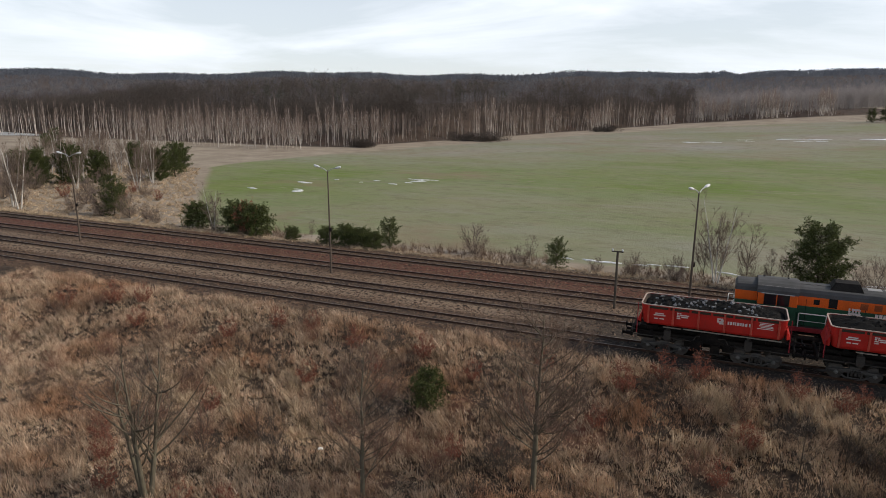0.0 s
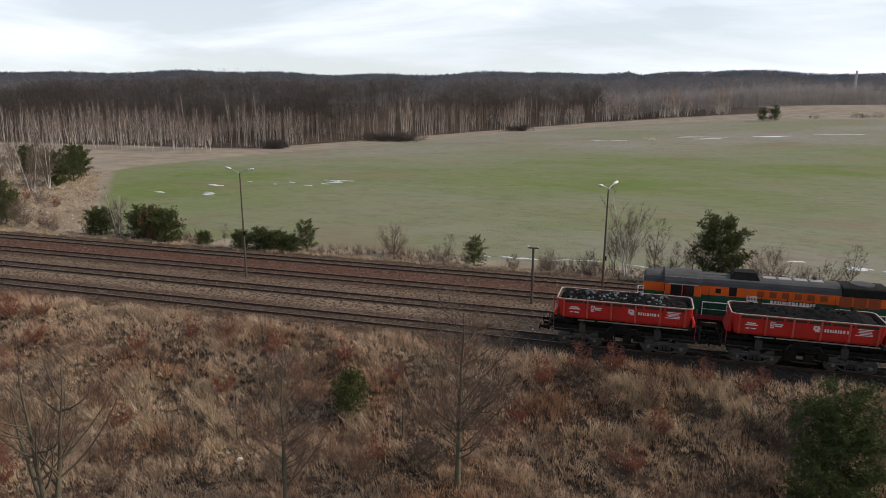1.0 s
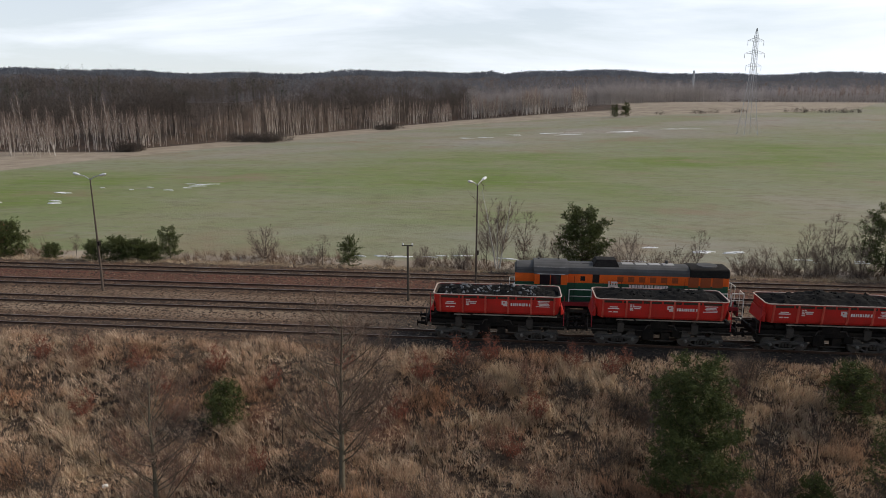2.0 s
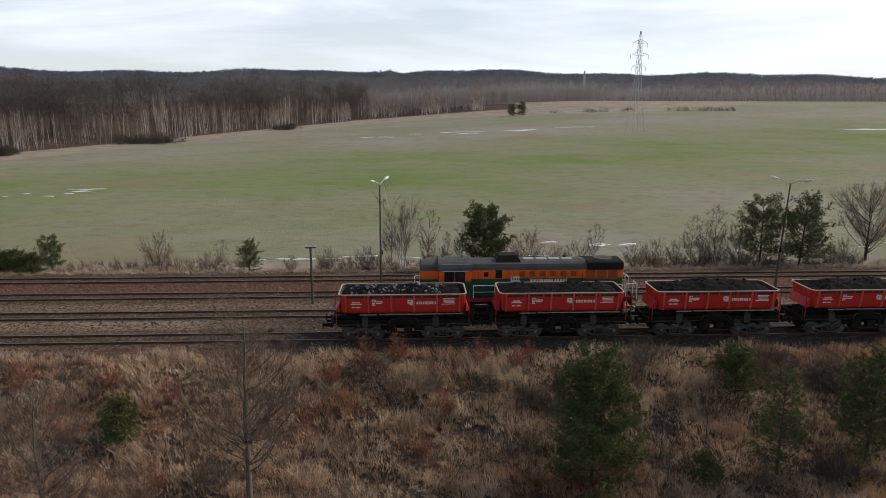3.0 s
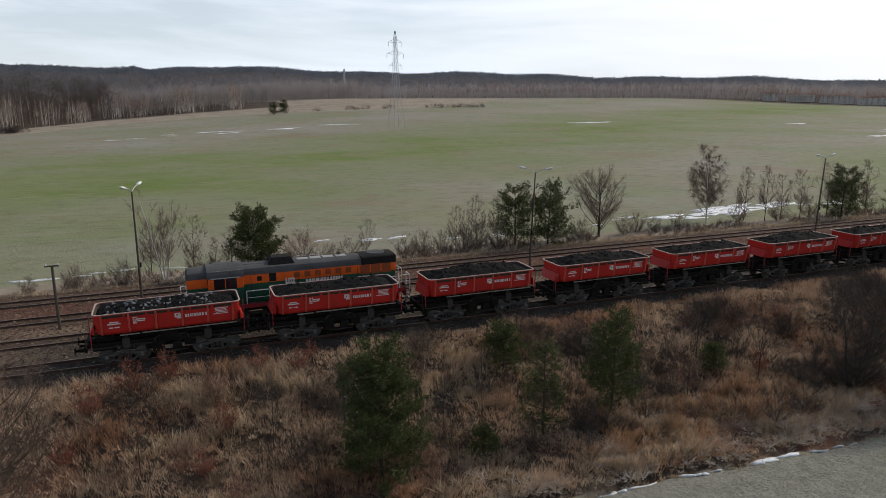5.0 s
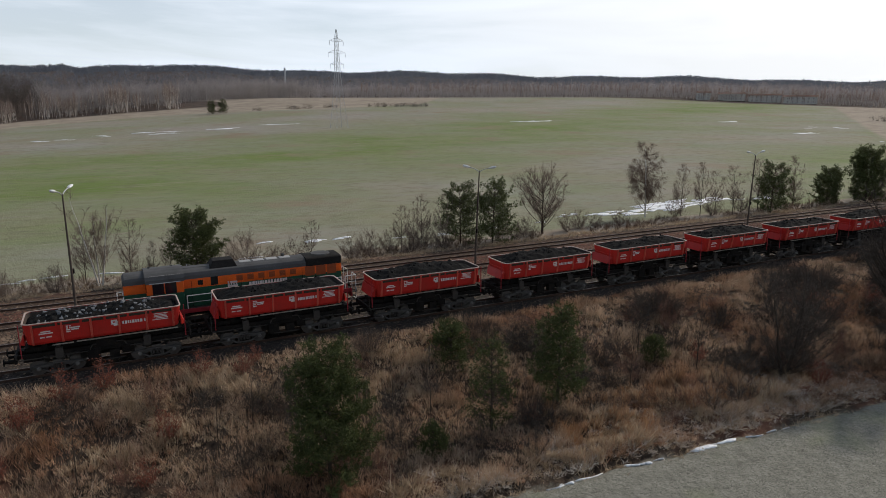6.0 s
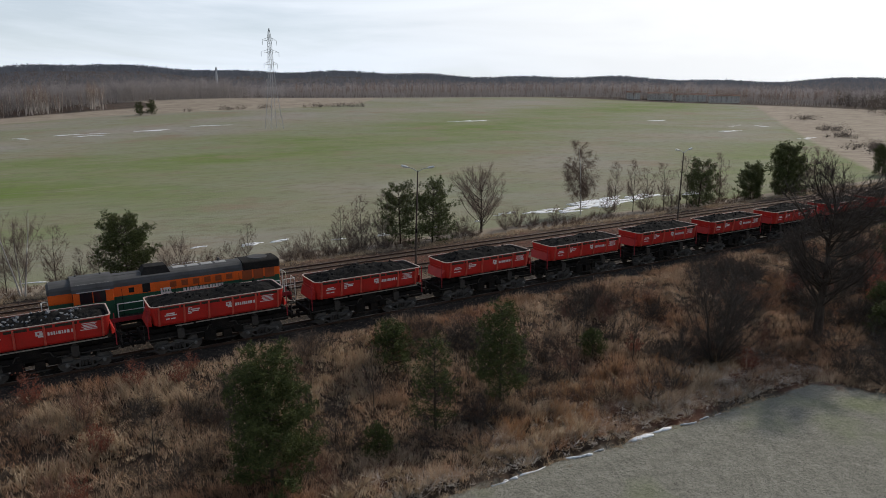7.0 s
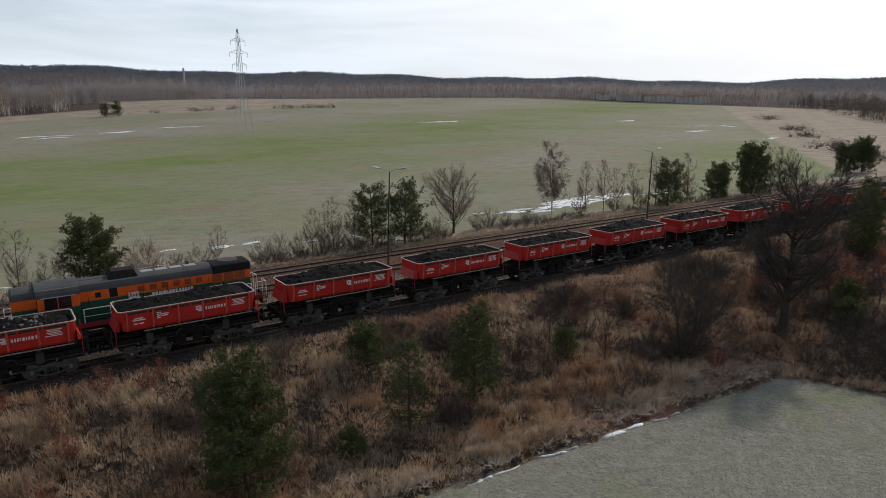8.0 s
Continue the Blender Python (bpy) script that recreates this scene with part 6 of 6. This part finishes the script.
        v, f = joined((v, f), (body, (np.arange(n)[:, None, None] * 5 * ring + tri[None]).reshape(-1, 3)))
    me = quick_mesh("crowns", v, f, crown)
    tone = np.clip(nr.normal(0.5, 0.28, n), 0, 1)
    at = me.attributes.new("tone", "FLOAT", "POINT")
    at.data.foreach_set("value", np.concatenate([np.repeat(tone, strands_each * 3), np.repeat(tone, fill * 3), np.repeat(tone, 5 * ring if core else 0)]).astype(np.float32))
    ob = new("crowns", me)
    ob.parent = t
    return t


nr = np.random.default_rng(77)
BIRCH_FAR = strands("far_birch_stems", ((0.38, 0.33, 0.28), (0.66, 0.60, 0.54), (0.26, 0.21, 0.18)))
HAZE_BROWN = strands("far_brown_twigs", ((0.15, 0.112, 0.092), (0.22, 0.165, 0.138), (0.31, 0.238, 0.2)), tone=True, through_light=0.45)
HAZE_DARK = strands("far_dark_twigs", ((0.06, 0.051, 0.046), (0.085, 0.071, 0.062), (0.115, 0.094, 0.08)), tone=True, through_light=0.45)
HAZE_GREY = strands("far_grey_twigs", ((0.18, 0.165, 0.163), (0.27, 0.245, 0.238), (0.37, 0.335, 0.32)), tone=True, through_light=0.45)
# distance haze is mixed into the next two colours, so they come out paler
FAR_PINE_HAZE = strands("far_pines_hazed", ((0.09, 0.105, 0.13), (0.105, 0.12, 0.146), (0.12, 0.135, 0.16)), tone=True, through_light=0.45)
FAR_GREY_HAZE = strands("hazy_grey_twigs", ((0.25, 0.228, 0.228), (0.33, 0.30, 0.295), (0.43, 0.388, 0.372)), tone=True, through_light=0.45)
GREY_STEM = strands("far_grey_stems", ((0.2, 0.18, 0.17), (0.38, 0.35, 0.33), (0.27, 0.24, 0.23)))
DARK_STEM = strands("far_dark_stems", ((0.045, 0.036, 0.032), (0.075, 0.06, 0.052)))


def along_edge(n, near, far, xa, xb):
    x = nr.uniform(xa, xb, n)
    off = nr.uniform(near, far, n)
    y = np.interp(x, [p[0] for p in WOOD_EDGE], [p[1] for p in WOOD_EDGE]) + off
    return np.stack([x, y], -1)


xy = along_edge(900, 1, 30, -215, 52)
xy[:, 0] += 5 * np.sin(xy[:, 0] * 0.22) + 3 * np.sin(xy[:, 0] * 0.61)
wood("birch_wood", "belt of slender pale leafless birches along the field", xy, nr.uniform(8, 14, len(xy)) * (1 + 0.2 * np.sin(xy[:, 0] * 0.17) + 0.12 * np.sin(xy[:, 0] * 0.53)), HAZE_BROWN, BIRCH_FAR, 1, 60, 0.11, 0.35, 0.17, width=0.06, limbs=4)
xy = along_edge(700, 0, 40, -300, 52)
wood("undergrowth", "reddish brown undergrowth beneath the birches", xy, nr.uniform(1.0, 3.2, len(xy)), strands("undergrowth_twigs", ((0.12, 0.06, 0.042), (0.17, 0.095, 0.068), (0.09, 0.05, 0.04)), tone=True), DARK_STEM, 21, 40, 0.6, 0.0, 0.06, width=0.07, round_top=True)
xy = np.stack([nr.uniform(-222, -132, 110), nr.uniform(184, 200, 110)], -1)
wood("birch_wood", "pale birches standing before the pond", xy, nr.uniform(7, 13, len(xy)), HAZE_BROWN, BIRCH_FAR, 15, 60, 0.13, 0.3, 0.16, width=0.06, limbs=4)
xy = along_edge(150, 1, 30, -330, -200)
wood("birch_wood", "pale leafless birches by the pond", xy, nr.uniform(9, 15, len(xy)), HAZE_BROWN, BIRCH_FAR, 2, 24, 0.12, 0.4, 0.25, width=0.12)
for count, near, far, each, mark in ((620, 26, 75, 620, 3), (700, 75, 180, 300, 14)):
    xy = along_edge(count, near, far, -400, -26)
    lift = 1 + 0.13 * np.sin(xy[:, 0] * 0.045 + np.sin(xy[:, 1] * 0.03)) + 0.07 * np.sin(xy[:, 0] * 0.13)
    wood("oak_wood", "dark brown leafless wood behind the birches", xy, nr.uniform(13.2, 17.8, len(xy)) * lift, HAZE_DARK, DARK_STEM, mark, each, 0.34, 0.4, 0.2, width=0.085, round_top=True, twig=0.06)
xy = along_edge(60, 50, 190, -320, -30)
wood("pine_stand", "scattered dark pines in the wood", xy, nr.uniform(13, 18, len(xy)), strands("wood_pines", ((0.03, 0.036, 0.026), (0.05, 0.056, 0.036)), tone=True), DARK_STEM, 4, 160, 0.19, 0.3, 0.3, width=0.2, round_top=True, twig=0.07)
# grey wood beyond the field, then the long far wood
xy = np.stack([nr.uniform(-32, 175, 1000), nr.uniform(0, 1, 1000)], -1)
xy[:, 1] = 455 + xy[:, 1] * 130 + np.maximum(xy[:, 0] - 20, 0) * 0.9
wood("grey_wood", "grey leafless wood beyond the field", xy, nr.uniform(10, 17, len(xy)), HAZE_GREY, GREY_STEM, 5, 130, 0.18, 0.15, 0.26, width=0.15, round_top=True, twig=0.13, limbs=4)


def arc(n, az0, az1, d0, d1):
    az, d = np.radians(nr.uniform(az0, az1, n)), np.sqrt(nr.uniform(d0 ** 2, d1 ** 2, n))
    return np.stack([np.sin(az) * d, np.cos(az) * d], -1)


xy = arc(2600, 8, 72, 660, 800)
wood("far_wood", "long brown leafless wood on the horizon", xy, nr.uniform(10, 16, len(xy)), FAR_GREY_HAZE, GREY_STEM, 6, 90, 0.24, 0.1, 0.22, width=0.24, round_top=True, twig=0.09, limbs=0)
xy = arc(700, 20, 62, 650, 700)
wood("far_birches", "pale birches at the foot of the far wood", xy, nr.uniform(8, 14, len(xy)), HAZE_BROWN, GREY_STEM, 7, 18, 0.12, 0.45, 0.3, width=0.3)


def far_crowns(name, label, xy, heights, material, seed, bits=14, size=1.25, pointed=0.6):
    """A far wood: each tree is a loose clump of twig and needle masses, all in one object."""
    nr = np.random.default_rng(seed)
    n = len(xy)
    foot = np.concatenate([xy, land(xy[:, 0], xy[:, 1])[:, None] - 1.0], 1)
    u = nr.uniform(0.0, 1.0, (n, bits)) ** 0.8
    wide = heights[:, None] * 0.2 * (1.15 - pointed * u)
    c = foot[:, None] + np.stack([nr.normal(0, 1, u.shape) * wide, nr.normal(0, 1, u.shape) * wide, u * heights[:, None]], -1)
    d = nr.normal(size=(n, bits, 3, 3))
    d /= np.linalg.norm(d, axis=-1, keepdims=True)
    v = (c[:, :, None] + d * np.array([0.8, 0.8, 1.3]) * size * nr.uniform(0.6, 1.3, (n, bits, 1, 1))).reshape(-1, 3)
    me = quick_mesh(name, v, np.arange(len(v)).reshape(-1, 3), material)
    at = me.attributes.new("tone", "FLOAT", "POINT")
    at.data.foreach_set("value", np.repeat(np.clip(nr.normal(0.5, 0.3, n), 0, 1), bits * 3).astype(np.float32))
    return tagged(new(name, me), label, "woodland", kind="stuff")


# blue-grey distance haze is put into the base colours of the ridge woods
FAR_MIX_HAZE = strands("far_mixed_wood_hazed", ((0.115, 0.126, 0.15), (0.14, 0.15, 0.175), (0.17, 0.176, 0.196)), tone=True, through_light=0.45)
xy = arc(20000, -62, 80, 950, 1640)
far_crowns("hill_wood", "dark wooded ridge on the skyline", xy, nr.uniform(10, 13, len(xy)), FAR_MIX_HAZE, 8)
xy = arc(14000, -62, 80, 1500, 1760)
far_crowns("ridge_wood", "dense dark wood along the crest of the ridge", xy, nr.uniform(10, 14, len(xy)), FAR_PINE_HAZE, 18, size=2.0, pointed=0.5)
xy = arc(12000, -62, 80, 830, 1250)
# the slope's twig colours are paled for distance haze as well
far_crowns("hill_wood", "hazy brown and grey woods on the far slope", xy, nr.uniform(9, 13, len(xy)), strands("far_brown_wood_hazed", ((0.15, 0.138, 0.143), (0.19, 0.173, 0.176), (0.24, 0.216, 0.214)), tone=True, through_light=0.45), 9, pointed=0.2)
# low thickets along the field
xy = np.concatenate([np.stack([nr.normal(-100, 6, 40), nr.normal(262, 3, 40)], -1), np.stack([nr.normal(-62, 3, 16), nr.normal(346, 2, 16)], -1), np.stack([nr.normal(-124, 2.5, 20), nr.normal(212, 2, 20)], -1)])
wood("thicket", "dark low thicket on the field margin", xy, nr.uniform(2.0, 4.0, len(xy)), HAZE_DARK, DARK_STEM, 10, 420, 0.7, 0.0, 0.1, width=0.07, round_top=True, twig=0.25)
x = nr.uniform(150, 330, 120)
x = np.where(np.arange(120) < 70, 152 + 40 * (x - 150) / 180, nr.choice((62.0, 84.0, 104.0, 113.0, 128.0), 120) + nr.normal(0, 2.2, 120))
xy = np.stack([x, 402 + 0.02 * x + nr.normal(0, 1.5, 120)], -1)
wood("hedgerow", "low dark hedge across the far field", xy, nr.uniform(1.6, 3.6, len(xy)), HAZE_DARK, DARK_STEM, 11, 60, 0.5, 0.05, 0.15, width=0.12, round_top=True)
u = np.clip(nr.choice((0.0, 0.02, 0.05, 0.09, 0.13, 0.3, 0.42, 0.7), 170) + nr.normal(0, 0.012, 170), 0, 1)
xy = np.stack([192 + 280 * u + nr.normal(0, 3, 170), 84 + 205 * u + nr.normal(0, 3, 170)], -1)
wood("thicket", "dark scrub along the far meadow", xy, nr.uniform(1.2, 4.0, len(xy)), HAZE_DARK, DARK_STEM, 12, 60, 0.7, 0.0, 0.1, width=0.12, round_top=True, fill=10, clump=0.35)
u, k = nr.uniform(0, 1, 700), nr.uniform(0, 1, 700)
xy = np.stack([400 + 260 * u + 110 * k, 165 + 215 * u - 110 * k], -1)
wood("meadow_wood", "brown leafless wood beyond the meadow", xy, nr.uniform(10, 15, len(xy)), HAZE_DARK, DARK_STEM, 13, 90, 0.22, 0.0, 0.25, width=0.26, round_top=True, twig=0.12)


# ---- snow left in the field ----
def snow_patch(x, y, length, width, turn, seed):
    rng = random.Random(seed)
    n = 28
    ring = []
    for k in range(n):
        a = 2 * math.pi * k / n
        r = 0.6 + 0.4 * rng.random() + 0.25 * math.sin(3 * a + seed)
        px, py = math.cos(a) * length / 2 * r, math.sin(a) * width / 2 * r
        c, s = math.cos(radians(turn)), math.sin(radians(turn))
        ring.append((x + px * c - py * s, y + px * s + py * c))
    low = [(px, py, float(bumpy(px, py)) - 0.05) for px, py in ring]
    mid = [(px, py, float(bumpy(px, py)) + 0.05) for px, py in ring]
    inn = [(x + (px - x) * 0.55, y + (py - y) * 0.55) for px, py in ring]
    inn = [(px, py, float(bumpy(px, py)) + 0.08) for px, py in inn]
    return solid("snow_patch", Geo().loft([low, mid, inn]), SNOW, "thin patch of old snow lying on the field", "snow", group="snow patches", smooth=True)


SNOW_ROWS = ((-80, 104, 6, 4, 2.4, 0.7), (-80, 116, 2, 2, 3, 1.6), (-70, 121, 8, 5, 2.2, 0.6), (-62, 129, 3, 2, 4, 0.9), (33, 290, 20, 1.5, 14, 2.6), (12, 282, 16, 4, 8, 1.6), (-14, 271, 8, 2, 6, 1.2),
             (188, 278, 5, 1, 17, 3.0), (265, 188, 3, 1, 11, 3.0), (290, 250, 4, 1, 10, 3.0), (66, 301, 12, 1.5, 8, 1.6), (25, 77.6, 3.5, 0.8, 2.4, 0.6), (17, 80, 2, 0.4, 2.2, 0.5),
             (9, 72.3, 5, 0.4, 2.2, 0.4), (-6, 72.2, 6, 0.5, 2.4, 0.4), (-15, 71.9, 3, 0.4, 1.8, 0.35), (34, 75, 4, 1.4, 2.2, 0.5), (49, 75.5, 5, 0.7, 2.4, 0.45), (57, 78.5, 4, 0.6, 2.4, 0.5), (98, 78, 5, 1.6, 3, 0.8), (255, 152, 8, 8, 5, 1.8), (300, 205, 14, 10, 7, 2.0))
seed = 0
for x, y, rx, ry, a, b in SNOW_ROWS:
    prng = random.Random(int(x * 7 + y))
    for _ in range(5 if rx > 2.5 else 2):
        seed += 1
        k = prng.uniform(0.4, 1.1)
        snow_patch(x + prng.uniform(-rx, rx), y + prng.uniform(-ry, ry), a * k, b * k * prng.uniform(0.7, 1.2), prng.uniform(-18, 18), seed)
for i in range(46):
    # the broad drift by the weeping birch
    prng = random.Random(900 + i)
    u = prng.uniform(-1, 1)
    k = 1 - 0.55 * abs(u)
    snow_patch(78 + 15 * u, 78.2 + 2.6 * u + prng.uniform(-3.0, 3.4) * k, prng.uniform(3, 8) * k, prng.uniform(1.0, 2.2) * k, prng.uniform(0, 16), 200 + i)
for i in range(16):
    prng = random.Random(70 + i)
    if i % 4 == 3:
        continue
    x = 18.5 + i * 1.15 + prng.uniform(-0.4, 0.4)
    snow_patch(x, ditch_y(x) - 0.4 + prng.uniform(-0.15, 0.2), prng.uniform(0.8, 1.9), prng.uniform(0.35, 0.8), prng.uniform(-25, 15), 50 + i)

# ---- far house ----
house = thing("house", "small pale house beside the far wood", "house", (585, 205, float(land(585, 205))), 20)
part("wall", Geo().box((0, 0, 2.6), (12, 8, 5.4)), WALL_PALE, house, "pale rendered wall")
part("roof", Geo().prism([(-4.6, 5.2), (0, 8.4), (4.6, 5.2)], -6.5, 6.5), TILE_ROOF, house, "tiled pitched roof")


def long_building(x, y, turn, length, label):
    b = thing("long_building", label, "building", (x, y, float(land(x, y))), turn)
    part("wall", Geo().box((0, 0, 2.9), (length, 9, 6.2)), WALL_PALE, b, "pale yellowish rendered wall")
    part("roof", Geo().prism([(-5.0, 5.95), (0, 7.4), (5.0, 5.95)], -length / 2 - 0.6, length / 2 + 0.6), TILE_ROOF, b, "low brown pitched roof")
    n = int(length / 4)
    for k in range(n):
        for z in (1.7, 4.4):
            part("window", Geo().box(((k - (n - 1) / 2) * 4, -4.52, z), (1.0, 0.1, 1.1)), ROOF_PALE, b)
    return b


for az, dist, length in ((47.2, 668, 12), (49.2, 676, 22), (51.5, 680, 26), (53.9, 676, 26)):
    long_building(dist * math.sin(radians(az)), dist * math.cos(radians(az)), -az, length, "long pale low building among the far trees")
scrap = Geo().loft([rounded(0.3, 0.16, 0.06, 0.0), rounded(0.26, 0.15, 0.06, 0.08), rounded(0.12, 0.06, 0.025, 0.12)])
solid("plastic_litter", scrap, LITTER, "white plastic litter lying in dry grass", "litter", (-19.6, 28.6, float(bumpy(-19.6, 28.6)) + 0.05), 30)

# ---- thin chimney rising from the far wood ----
solid("chimney", Geo().tube((0, 0, -1), (0, 0, 33), 1.9, 1.2, 12).tube((0, 0, 33), (0, 0, 34), 1.4, 1.4, 12), GALV, "thin grey chimney above the far wood", "chimney", (242, 970, float(land(242, 970))))
